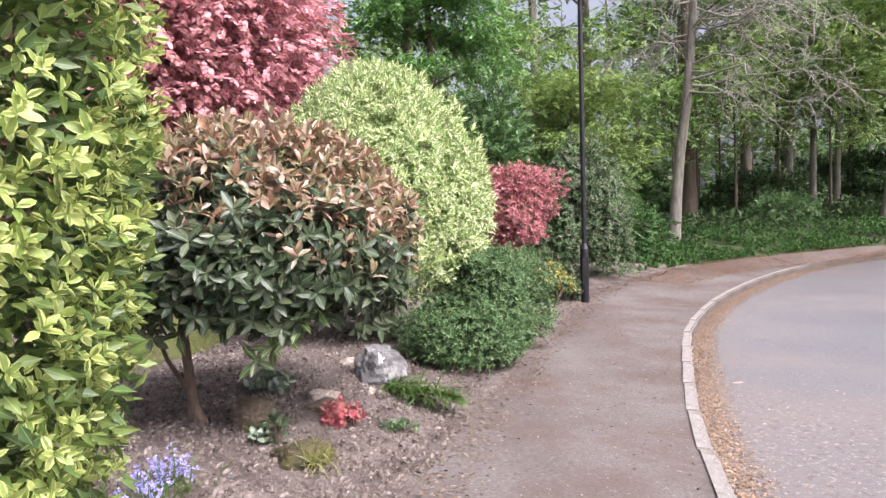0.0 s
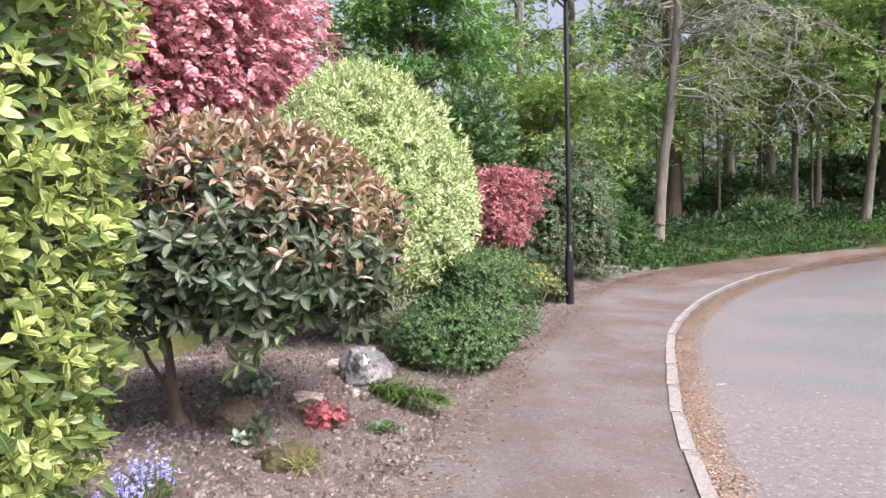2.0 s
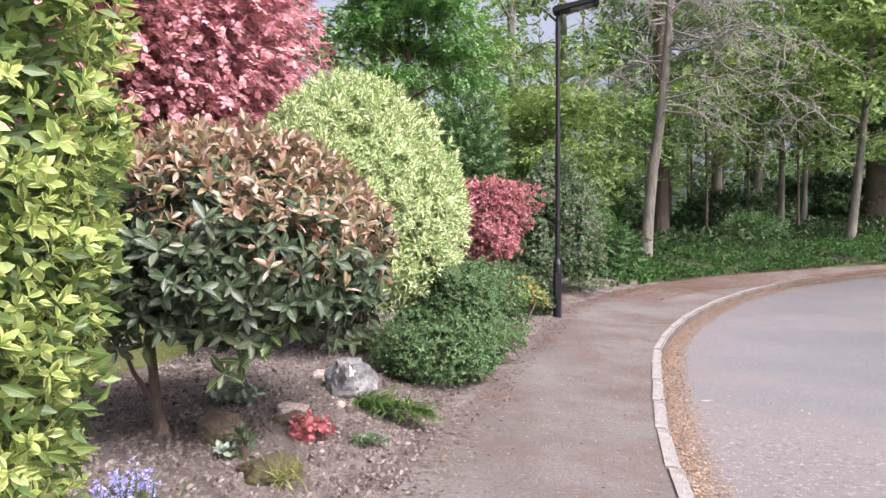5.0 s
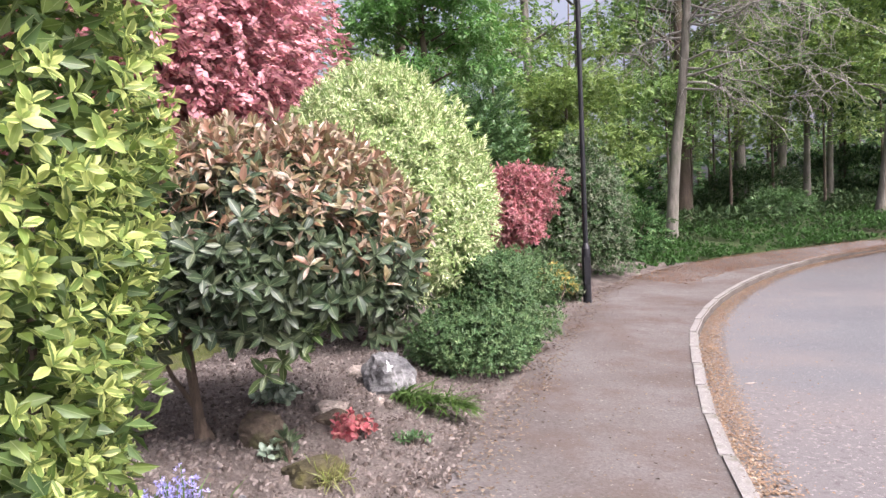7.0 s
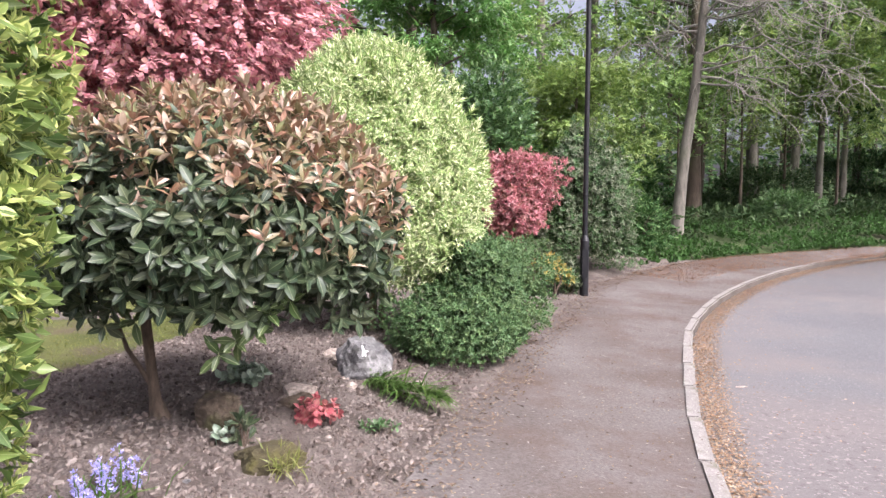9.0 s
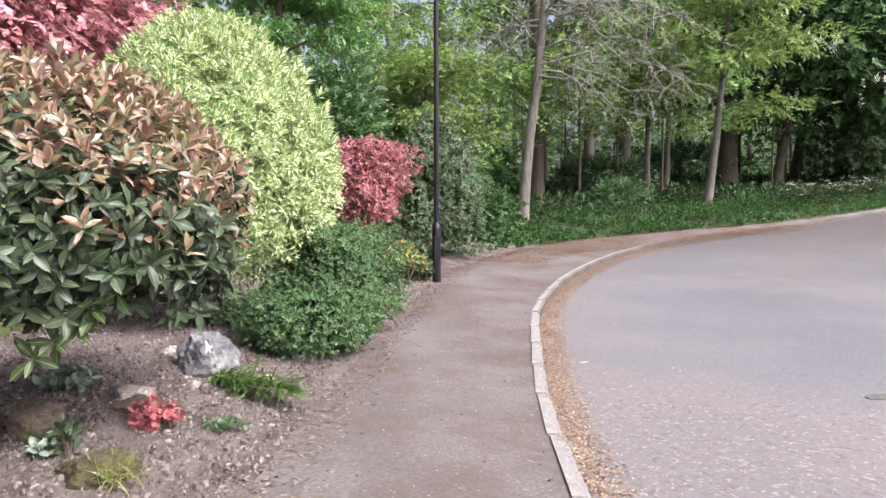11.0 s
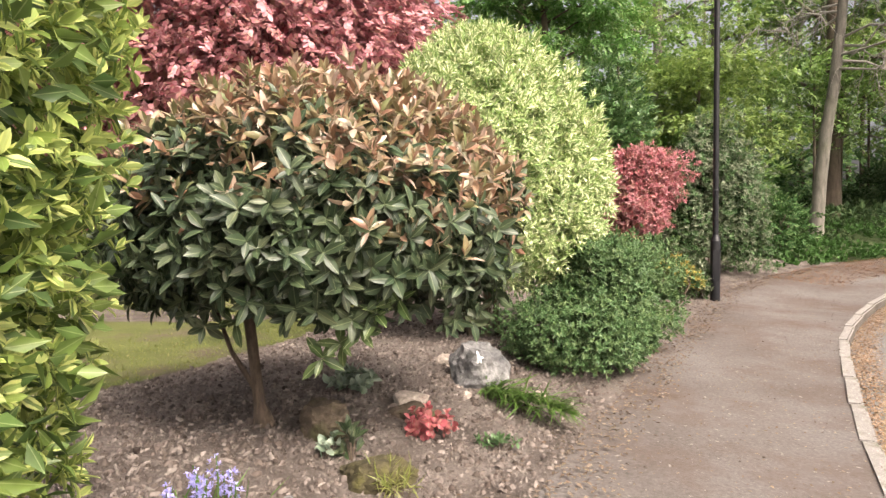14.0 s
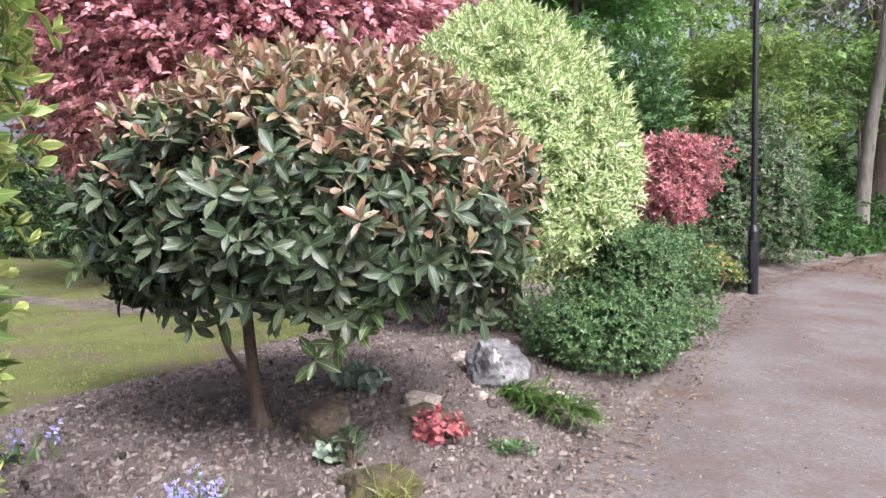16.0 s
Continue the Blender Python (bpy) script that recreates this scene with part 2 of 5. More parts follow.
M_WOODLEAF = leaf("woodland_leaf", [(0.072, 0.145, 0.041), (0.128, 0.230, 0.056), (0.182, 0.292, 0.069), (0.055, 0.107, 0.034)], glow=0.4)
M_LIMELEAF = leaf("lime_leaf", [(0.145, 0.225, 0.052), (0.225, 0.315, 0.076), (0.098, 0.168, 0.042), (0.175, 0.255, 0.072)], glow=0.45)
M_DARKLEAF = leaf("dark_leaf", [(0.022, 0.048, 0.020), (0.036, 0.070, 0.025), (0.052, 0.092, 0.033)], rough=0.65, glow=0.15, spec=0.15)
M_CHESTNUT = leaf("chestnut_leaf", [(0.028, 0.077, 0.023), (0.044, 0.108, 0.031), (0.073, 0.147, 0.043)], rough=0.6, glow=0.25, spec=0.18)
M_HOLLY = leaf("evergreen_leaf", [(0.032, 0.082, 0.026), (0.054, 0.125, 0.037), (0.088, 0.180, 0.050), (0.020, 0.050, 0.018)], glow=0.25)
M_BLOSSOM = leaf("white_blossom", [(0.70, 0.70, 0.62), (0.8, 0.8, 0.75)], glow=0.3, rib=0.0)
M_HERB = leaf("woodland_herb", [(0.016, 0.036, 0.012), (0.033, 0.066, 0.022), (0.022, 0.043, 0.013), (0.051, 0.079, 0.032), (0.014, 0.025, 0.011)], rough=0.7, glow=0.3, spec=0.12)
M_IVY = leaf("ground_ivy_leaf", [(0.034, 0.082, 0.022), (0.060, 0.132, 0.034), (0.044, 0.096, 0.025), (0.025, 0.053, 0.016)], rough=0.65, glow=0.35, rib=0.0, spec=0.15)
M_GRASS = leaf("grass_blade", [(0.050, 0.118, 0.020), (0.085, 0.165, 0.032), (0.070, 0.112, 0.026)], glow=0.35, rib=0.1)
M_GRASSY = leaf("verge_grass", [(0.08, 0.13, 0.04), (0.13, 0.18, 0.06), (0.10, 0.13, 0.05)], glow=0.3, rib=0.0)
M_TURF = leaf("turf_blade", [(0.12, 0.15, 0.03), (0.17, 0.19, 0.045), (0.19, 0.18, 0.08)], glow=0.3, rib=0.0)
M_BLUE = leaf("bluebell_petal", [(0.29, 0.27, 0.64), (0.37, 0.35, 0.70), (0.47, 0.45, 0.76)], glow=0.3, rib=0.0)
M_HEUCH = leaf("heuchera_leaf", [(0.40, 0.085, 0.11), (0.46, 0.18, 0.17), (0.29, 0.05, 0.08)], glow=0.3)
M_SILVER = leaf("silver_leaf", [(0.15, 0.21, 0.15), (0.26, 0.31, 0.25), (0.08, 0.13, 0.07)], glow=0.2)
M_LITTER = leaf("leaf_litter", [(0.23, 0.145, 0.095), (0.31, 0.205, 0.135), (0.15, 0.090, 0.058), (0.40, 0.32, 0.24), (0.27, 0.165, 0.100), (0.12, 0.085, 0.065)], rough=0.8, glow=0.05, spec=0.1)
M_BENDLITTER = leaf("red_brown_litter", [(0.170, 0.085, 0.051), (0.230, 0.128, 0.076), (0.128, 0.064, 0.038)], rough=0.85, glow=0.05, spec=0.1)
M_LITTERDARK = leaf("brown_litter", [(0.095, 0.064, 0.047), (0.135, 0.094, 0.070), (0.20, 0.152, 0.118), (0.075, 0.052, 0.040)], rough=0.85, glow=0.05, spec=0.1)

M_CLOD = leaf("soil_clod", [(0.055, 0.042, 0.036), (0.095, 0.076, 0.066), (0.150, 0.126, 0.114), (0.040, 0.031, 0.026), (0.120, 0.098, 0.086)], rough=0.98, glow=0.0, rib=0.0, spec=0.1)
M_CHIP = leaf("bark_mulch", [(0.070, 0.056, 0.049), (0.140, 0.115, 0.102), (0.190, 0.163, 0.148), (0.095, 0.077, 0.068), (0.155, 0.129, 0.113), (0.215, 0.187, 0.170), (0.045, 0.035, 0.030)], rough=0.95, glow=0.0, rib=0.0, spec=0.1)

# ---- plan: kerb, bed edge, lawn edge, side kerb ----
KERB = [(1.75, -12), (1.68, -6), (1.66, -2), (1.68, 1), (1.74, 2.5), (1.86, 3.67), (2.08, 4.88), (2.35, 6.02), (2.66, 7.21), (3.0, 8.45), (3.49, 9.73), (4.21, 11.2),
        (5.37, 13.0), (6.78, 14.68), (8.2, 15.95), (9.6, 16.85), (11.2, 17.6), (12.92, 18.4), (16.7, 20.5), (22.1, 23.9), (29.4, 28.1), (34.6, 30.7), (48, 37.5), (80, 52)]
BED = [(0.1, -12), (0.02, -6), (0.02, -2), (0.05, 1), (0.2, 2.5), (0.39, 3.74), (0.53, 4.51), (0.68, 5.12), (0.98, 6.5), (1.33, 7.96), (1.79, 9.54), (2.26, 11.2),
       (2.79, 12.3), (3.69, 13.64), (4.93, 14.9), (6.5, 15.95), (7.95, 16.6), (9.42, 17.2), (11.12, 17.76), (12.86, 18.54), (16.64, 20.63), (22.04, 24.03), (29.34, 28.23), (34.54, 30.83), (47.94, 37.63), (79.87, 52.26)]
LAWN = [(-2.9, -12), (-2.9, -6), (-2.8, 0), (-2.6, 2), (-2.5, 3.6), (-2.45, 4.2), (-2.3, 4.9), (-2.2, 5.6), (-2.1, 6.4), (-2.2, 8.0), (-2.6, 10.0), (-3.2, 14)]
SIDE = [(5.2, -10), (5.6, 0), (6.3, 4.2), (6.89, 5.77), (7.41, 6.73), (8.27, 8.35), (9.14, 9.77), (10.1, 10.89), (11.52, 12.16), (13.8, 13.8), (16.5, 15.45), (18.7, 16.4), (24, 18.4)]


def smooth_line(pts, step):
    """Catmull-Rom through pts, resampled at an even step."""
    p = np.array(pts, float)
    q = np.vstack([2 * p[0] - p[1], p, 2 * p[-1] - p[-2]])
    out = []
    for i in range(1, len(q) - 2):
        a, b, c, d = q[i - 1], q[i], q[i + 1], q[i + 2]
        u = np.linspace(0, 1, 24, endpoint=False)[:, None]
        out.append(0.5 * (2 * b + (c - a) * u + (2 * a - 5 * b + 4 * c - d) * u * u + (3 * b - a - 3 * c + d) * u ** 3))
    line = np.vstack(out + [p[-1:]])
    s = np.concatenate([[0], np.cumsum(np.linalg.norm(np.diff(line, axis=0), axis=1))])
    u = np.arange(0, s[-1], step)
    return np.stack([np.interp(u, s, line[:, 0]), np.interp(u, s, line[:, 1])], 1)


KERB_LINE, BED_LINE = smooth_line(KERB, 0.15), smooth_line(BED, 0.15)
LAWN_LINE, SIDE_LINE = smooth_line(LAWN, 0.15), smooth_line(SIDE, 0.15)


def side_of(xy, line):
    """Signed distance of points to a line, positive on its left."""
    out = np.empty(len(xy))
    tang = np.gradient(line, axis=0)
    for i in range(0, len(xy), 4000):
        d = xy[i:i + 4000, None] - line[None]
        k = np.argmin((d ** 2).sum(2), 1)
        r = np.arange(len(k))
        v, t = d[r, k], tang[k]
        out[i:i + 4000] = np.sign(t[:, 0] * v[:, 1] - t[:, 1] * v[:, 0]) * np.linalg.norm(v, axis=1)
    return out


def step01(x, a, b):
    u = np.clip((x - a) / (b - a), 0, 1)
    return u * u * (3 - 2 * u)


def base_z(x, y):
    s = np.clip(0.5 * x + 0.86 * y, -20, 60)
    return -0.13 + 0.055 * 1.5 * np.log1p(np.exp((s - 9) / 1.5))


def hills(x, y):
    return 0.5 * np.sin(1.7 * x + 0.6 * y) * np.sin(1.3 * y - 0.5 * x) + 0.3 * np.sin(4.1 * x - 1.2) * np.cos(3.7 * y + x)


def land_z(x, y):
    """Height of bed, lawn and wood, left of the path."""
    x, y = np.atleast_1d(np.asarray(x, float)), np.atleast_1d(np.asarray(y, float))
    d = side_of(np.stack([x, y], 1), BED_LINE)
    far = step01(0.5 * x + 0.86 * y, 12, 20)
    mound = 0.20 * step01(d, 0.0, 1.3) - 0.07 * step01(d, 1.8, 3.2)
    bank = 0.30 * step01(d, 0.0, 4.0) + 0.3 * step01(d, 5, 20)
    return base_z(x, y) + 0.13 + (1 - far) * mound + far * bank + 0.02 * hills(x, y) * step01(d, 0.1, 0.8)


def path_z(x, y):
    xy = np.stack([x, y], 1)
    k, b = np.abs(side_of(xy, KERB_LINE)), np.abs(side_of(xy, BED_LINE))
    return base_z(x, y) + 0.13 * k / (k + b + 1e-6) + 0.006 * hills(x * 1.3, y)


def road_z(x, y):
    return base_z(x, y) - 0.10 + 0.07 * step01(0.5 * x + 0.86 * y, 18.5, 22) + 0.008 * hills(x * 0.5, y * 0.5)


def ground_at(x, y):
    return float(land_z(x, y)[0])


# ---- mesh tools ----
def finish(me, mat, smooth=False):
    if mat:
        me.materials.append(mat)
    if smooth:
        me.polygons.foreach_set("use_smooth", np.ones(len(me.polygons), bool))
    return me


def mesh_of(name, verts, faces, mat, smooth=False):
    me = bpy.data.meshes.new(name)
    me.from_pydata([tuple(v) for v in verts], [], faces)
    me.update()
    return finish(me, mat, smooth)


def bm_mesh(name, bm, mat, smooth=False):
    me = bpy.data.meshes.new(name)
    bm.to_mesh(me)
    bm.free()
    return finish(me, mat, smooth)


def part(name, me, parent, label="", kind=""):
    ob = new(name, me)
    ob.parent = parent
    return tagged(ob, label=label, kind=kind)


def thing(name, x, y, z, label, category, group="", kind=""):
    ob = new(name)
    ob.location = (x, y, z)
    ob.empty_display_size = 0.1
    return tagged(ob, label, category, group, kind)


def structure(name, me, label, category):
    return tagged(new(name, me), label, category, kind="structure")


ROWS = ((0.17, 0.27), (0.46, 0.49), (0.78, 0.34))


def leaf_shape():
    """An elliptic leaf, folded along the midrib, its tip bent down."""
    verts, faces = [(0, 0, 0)], []
    for y, w in ROWS:
        bend = -0.14 * y * y
        verts += [(-w, y, 0.16 * w + bend), (0, y + 0.015, bend), (w, y, 0.16 * w + bend)]
    verts.append((0, 1, -0.16))
    faces += [(0, 2, 1), (0, 3, 2)]
    for k in range(len(ROWS) - 1):
        q = 1 + 3 * k
        faces += [(q, q + 1, q + 4, q + 3), (q + 1, q + 2, q + 5, q + 4)]
    q, tip = 1 + 3 * (len(ROWS) - 1), len(verts) - 1
    faces += [(q, q + 1, tip), (q + 1, q + 2, tip)]
    return np.array(verts, float), faces


LEAF = leaf_shape()
SMALL = (np.array([(0, 0, 0), (-.5, .45, .09), (0, 1, -.08), (.5, .45, .09)], float), [(0, 2, 1), (0, 3, 2)])
BLADE = (np.array([(-.5, 0, 0), (.5, 0, 0), (-.45, .5, .06), (.45, .5, .06), (0, 1, -.12)], float), [(0, 1, 3, 2), (2, 3, 4)])
CHIP = (np.array([(-.5, 0, -.2), (.45, .05, -.2), (.5, 1, -.2), (-.4, .9, -.2), (-.4, .1, .22), (.35, .15, .15), (.4, .85, .25), (-.35, .8, .12)], float),
        [(4, 5, 6, 7), (0, 1, 5, 4), (1, 2, 6, 5), (2, 3, 7, 6), (3, 0, 4, 7)])


CLOD = (np.array([(-.5, .1, -.2), (.4, 0, -.2), (.55, .9, -.2), (-.35, 1, -.2), (-.3, .25, .32), (.22, .2, .26), (.30, .75, .36), (-.2, .7, .28), (0, .5, .45)], float),
        [(4, 5, 8), (5, 6, 8), (6, 7, 8), (7, 4, 8), (0, 1, 5, 4), (1, 2, 6, 5), (2, 3, 7, 6), (3, 0, 4, 7)])


def spray_of(n, seed):
    """A flat twig-end of n leaves, one unit long."""
    r = np.random.RandomState(seed)
    verts, faces = [], []
    for i in range(n):
        y0 = 0.1 + 0.75 * i / n
        sgn = -1 if i % 2 else 1
        a = sgn * radians(r.uniform(25, 75)) if i < n - 1 else radians(r.uniform(-15, 15))
        length, wide = r.uniform(0.32, 0.48), r.uniform(0.18, 0.27)
        d, s = np.array([math.sin(a), math.cos(a), r.uniform(-0.35, 0.15)]), np.array([math.cos(a), -math.sin(a), r.uniform(-0.4, 0.4)])
        o = np.array([0, y0, r.uniform(-0.06, 0.06)])
        k = len(verts)
        verts += [o, o + d * length * 0.45 - s * wide / 2, o + d * length, o + d * length * 0.45 + s * wide / 2]
        faces += [(k, k + 2, k + 1), (k, k + 3, k + 2)]
    return np.array(verts), faces


def round_spray(n, seed):
    """A flat twig-end of n oval leaves."""
    r = np.random.RandomState(seed)
    verts, faces = [], []
    for i in range(n):
        a = (-1 if i % 2 else 1) * radians(r.uniform(25, 75)) if i < n - 1 else 0.1
        length, wide = r.uniform(0.28, 0.40), r.uniform(0.18, 0.25)
        d, s = np.array([math.sin(a), math.cos(a), r.uniform(-0.35, 0.15)]), np.array([math.cos(a), -math.sin(a), r.uniform(-0.4, 0.4)])
        o, k = np.array([0, 0.1 + 0.75 * i / n, r.uniform(-0.06, 0.06)]), len(verts)
        verts += [o, o + d * length * 0.3 - s * wide * 0.45, o + d * length * 0.7 - s * wide * 0.42, o + d * length, o + d * length * 0.7 + s * wide * 0.42, o + d * length * 0.3 + s * wide * 0.45]
        faces += [(k, k + 3, k + 2, k + 1), (k, k + 5, k + 4, k + 3)]
    return np.array(verts), faces


SPRAYS = [spray_of(5, 3), spray_of(7, 5)]
ROUND = [round_spray(7, 13), round_spray(9, 15)]


def unit(v):
    return v / np.maximum(np.linalg.norm(v, axis=1, keepdims=True), 1e-9)


def scatter(name, tpl, P, D, N, L, W, mat, smooth=False):
    """One mesh of many copies of a small shape: bases P, axes D, upper sides N, lengths L and widths W."""
    V, F = tpl
    P, D = np.asarray(P, float), unit(np.asarray(D, float))
    n, k = len(P), len(V)
    S = unit(np.cross(D, N))
    U = np.cross(S, D)
    L, W = np.broadcast_to(L, (n,))[:, None, None], np.broadcast_to(W, (n,))[:, None, None]
    co = P[:, None] + S[:, None] * V[None, :, :1] * W + D[:, None] * V[None, :, 1:2] * L + U[:, None] * V[None, :, 2:] * L
    flat = np.array([i for f in F for i in f])
    tot = np.array([len(f) for f in F])
    loops = (flat[None] + (np.arange(n) * k)[:, None]).ravel()
    starts = (np.concatenate([[0], np.cumsum(tot)[:-1]])[None] + (np.arange(n) * len(flat))[:, None]).ravel()
    me = bpy.data.meshes.new(name)
    me.vertices.add(n * k)
    me.vertices.foreach_set("co", co.astype(np.float32).ravel())
    me.loops.add(len(loops))
    me.loops.foreach_set("vertex_index", loops.astype(np.int32))
    me.polygons.add(len(starts))
    me.polygons.foreach_set("loop_start", starts.astype(np.int32))
    uv = me.uv_layers.new(name="UVMap")
    t_uv = np.stack([V[flat, 0] + 0.5, V[flat, 1]], 1)
    uv.data.foreach_set("uv", np.tile(t_uv, (n, 1)).astype(np.float32).ravel())
    me.update(calc_edges=True)
    me.validate()
    return finish(me, mat, smooth)


def tube(verts, faces, pts, radii, sides=8):
    """Adds a tapered, bent tube to lists of vertices and faces."""
    pts = [Vector(p) for p in pts]
    ref = Vector((0.31, 0.95, 0.1))
    k0 = len(verts)
    for i, p in enumerate(pts):
        d = (pts[min(i + 1, len(pts) - 1)] - pts[max(i - 1, 0)]).normalized()
        a = d.cross(ref)
        a = a.normalized() if a.length > 1e-4 else d.orthogonal().normalized()
        b = d.cross(a)
        for j in range(sides):
            w = 2 * math.pi * j / sides
            verts.append(tuple(p + (a * math.cos(w) + b * math.sin(w)) * radii[i]))
    for i in range(len(pts) - 1):
        for j in range(sides):
            q = k0 + i * sides
            faces.append((q + j, q + (j + 1) % sides, q + sides + (j + 1) % sides, q + sides + j))
    faces.append(tuple(k0 + (len(pts) - 1) * sides + j for j in range(sides)))


def tube_mesh(name, pts, radii, mat, sides=10):
    v, f = [], []
    tube(v, f, pts, radii, sides)
    return mesh_of(name, v, f, mat, True)


def ruled(name, A, B, m, zfun, mat, bias=1.0):
    """A sheet between two lines of equally many points, m cells across."""
    n = len(A)
    u = np.linspace(0, 1, m + 1) ** bias
    xy = (A[:, None] * (1 - u)[None, :, None] + B[:, None] * u[None, :, None]).reshape(-1, 2)
    z = zfun(xy[:, 0], xy[:, 1])
    i, j = np.meshgrid(np.arange(n - 1), np.arange(m), indexing="ij")
    q = (i * (m + 1) + j).ravel()
    faces = np.stack([q, q + 1, q + m + 2, q + m + 1], 1)
    return mesh_of(name, np.column_stack([xy, z]), faces.tolist(), mat, True)


def resample(line, n):
    s = np.linspace(0, len(line) - 1, n)
    return np.stack([np.interp(s, np.arange(len(line)), line[:, c]) for c in (0, 1)], 1)


def offset(line, d):
    t = unit(np.gradient(line, axis=0))
    return line + np.stack([-t[:, 1], t[:, 0]], 1) * d


# ---- large structure ----
def graded(lo, hi, near_lo, near_hi, fine):
    a = np.arange(near_lo, near_hi, fine)
    left, right = [near_lo], [a[-1]]
    st = fine
    while left[-1] > lo:
        st *= 1.18
        left.append(left[-1] - st)
    st = fine
    while right[-1] < hi:
        st *= 1.18
        right.append(right[-1] + st)
    return np.array(left[:0:-1] + list(a) + right[1:])


gx, gy = graded(-900, 900, -10, 30, 0.4), graded(-900, 900, -6, 40, 0.4)
GX, GY = np.meshgrid(gx, gy, indexing="ij")
gxy = np.stack([GX.ravel(), GY.ravel()], 1)
gd = side_of(gxy, BED_LINE)
gz = np.where(gd > 0, land_z(gxy[:, 0], gxy[:, 1]), base_z(gxy[:, 0], gxy[:, 1])) - 0.03 - 0.25 * (gd < 0.6) * (gd > -60)
gq = (np.arange(len(gx) - 1)[:, None] * len(gy) + np.arange(len(gy) - 1)[None]).ravel()
structure("ground", mesh_of("ground", np.column_stack([gxy, gz]), np.stack([gq, gq + len(gy), gq + len(gy) + 1, gq + 1], 1).tolist(), M_WOODS, True),
          "dark woodland soil with thin green cover", "ground")

n_edge = 700
K_, B_ = resample(KERB_LINE, n_edge), resample(BED_LINE, n_edge)
structure("pavement", ruled("pavement", B_, offset(K_, -0.06), 14, path_z, M_PATH), "worn brown asphalt footpath with dust and leaf crumbs", "footpath")
far_edge = np.stack([np.linspace(14, 70, n_edge), np.linspace(-30, 5, n_edge)], 1)
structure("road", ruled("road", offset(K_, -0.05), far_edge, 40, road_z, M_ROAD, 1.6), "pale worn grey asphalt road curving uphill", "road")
S_ = resample(SIDE_LINE, 160)
side_far = np.stack([np.linspace(30, 45, 160), np.linspace(-14, 12, 160)], 1)
structure("pavement_side", ruled("pavement_side", offset(S_, -0.06), side_far, 20, lambda x, y: base_z(x, y) - 0.03, M_ISLAND, 1.4),
          "dark grey asphalt pavement across the road", "pavement")
BL = BED_LINE[(BED_LINE[:, 1] < 15.2) & (BED_LINE[:, 1] > -5)]
LL = LAWN_LINE[LAWN_LINE[:, 1] > -5]


def bed_z(x, y):
    d = side_of(np.stack([x, y], 1), BED_LINE)
    lumps = 0.012 * np.sin(9 * x + 3 * y) * np.sin(8 * y - 4 * x) + 0.008 * np.sin(23 * x) * np.sin(19 * y + 5 * x)
    e = np.abs(side_of(np.stack([x, y], 1), LAWN_LINE))
    return land_z(x, y) + lumps * step01(np.abs(d), 0.0, 0.4) * step01(e, 0.12, 0.5) + 0.012 - 0.05 * step01(-d, 0.0, 0.08)


structure("flower_bed", ruled("flower_bed", offset(resample(LL, 420), 0.2), offset(resample(BL, 420), -0.09), 60, bed_z, M_SOIL), "bare brown soil bed with bark mulch", "flower bed")


def lawn_z(x, y):
    e = side_of(np.stack([x, y], 1), LAWN_LINE)
    return land_z(x, y) + 0.002 + 0.022 * step01(e, -0.08, 0.16)


lawn_far = np.stack([np.linspace(-26, -22, 200), np.linspace(-6, 22, 200)], 1)
lawn_edge = resample(LL, 500)
lawn_edge[:, 0] += 0.05 * np.sin(lawn_edge[:, 1] * 5.1) + 0.035 * np.sin(lawn_edge[:, 1] * 13.7 + 1) + 0.02 * np.sin(lawn_edge[:, 1] * 31)
lawn_far = resample(lawn_far, 500)
structure("lawn", ruled("lawn", lawn_far, lawn_edge, 44, lawn_z, M_LAWN, 0.4), "mossy yellow-green lawn with bare patches", "lawn")


tx = np.linspace(-11, -2.9, 60)
worn = lambda off, k: np.stack([tx, 7.6 - 0.10 * (tx + 6) + off + 0.12 * np.sin(tx * k) + 0.05 * np.sin(tx * 7.3)], 1)
structure("bare_strip", ruled("bare_strip", worn(-0.35, 1.7), worn(0.40, 2.3), 8, lambda x, y: land_z(x, y) + 0.030, M_SOIL), "worn bare earth strip across the lawn", "bare ground")


# kerb stones, laid end to end
def kerb_stone(face):
    bm = bmesh.new()
    bmesh.ops.create_cube(bm, size=1)
    bmesh.ops.scale(bm, vec=(0.898, 0.112, 0.26), verts=bm.verts)
    bmesh.ops.bevel(bm, geom=[e for e in bm.edges if all(v.co.z > 0 for v in e.verts)], offset=0.018, segments=2, affect="EDGES")
    for v in bm.verts:
        v.co.z -= 0.13
        v.co.y += 0.006 * math.sin(11 * v.co.x)
    me = bm_mesh("kerb_stone", bm, M_KERB)
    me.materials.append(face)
    # upright long sides take the second, face material
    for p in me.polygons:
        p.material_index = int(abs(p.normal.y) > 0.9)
    return me


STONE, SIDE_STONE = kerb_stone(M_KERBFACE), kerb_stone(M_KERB)


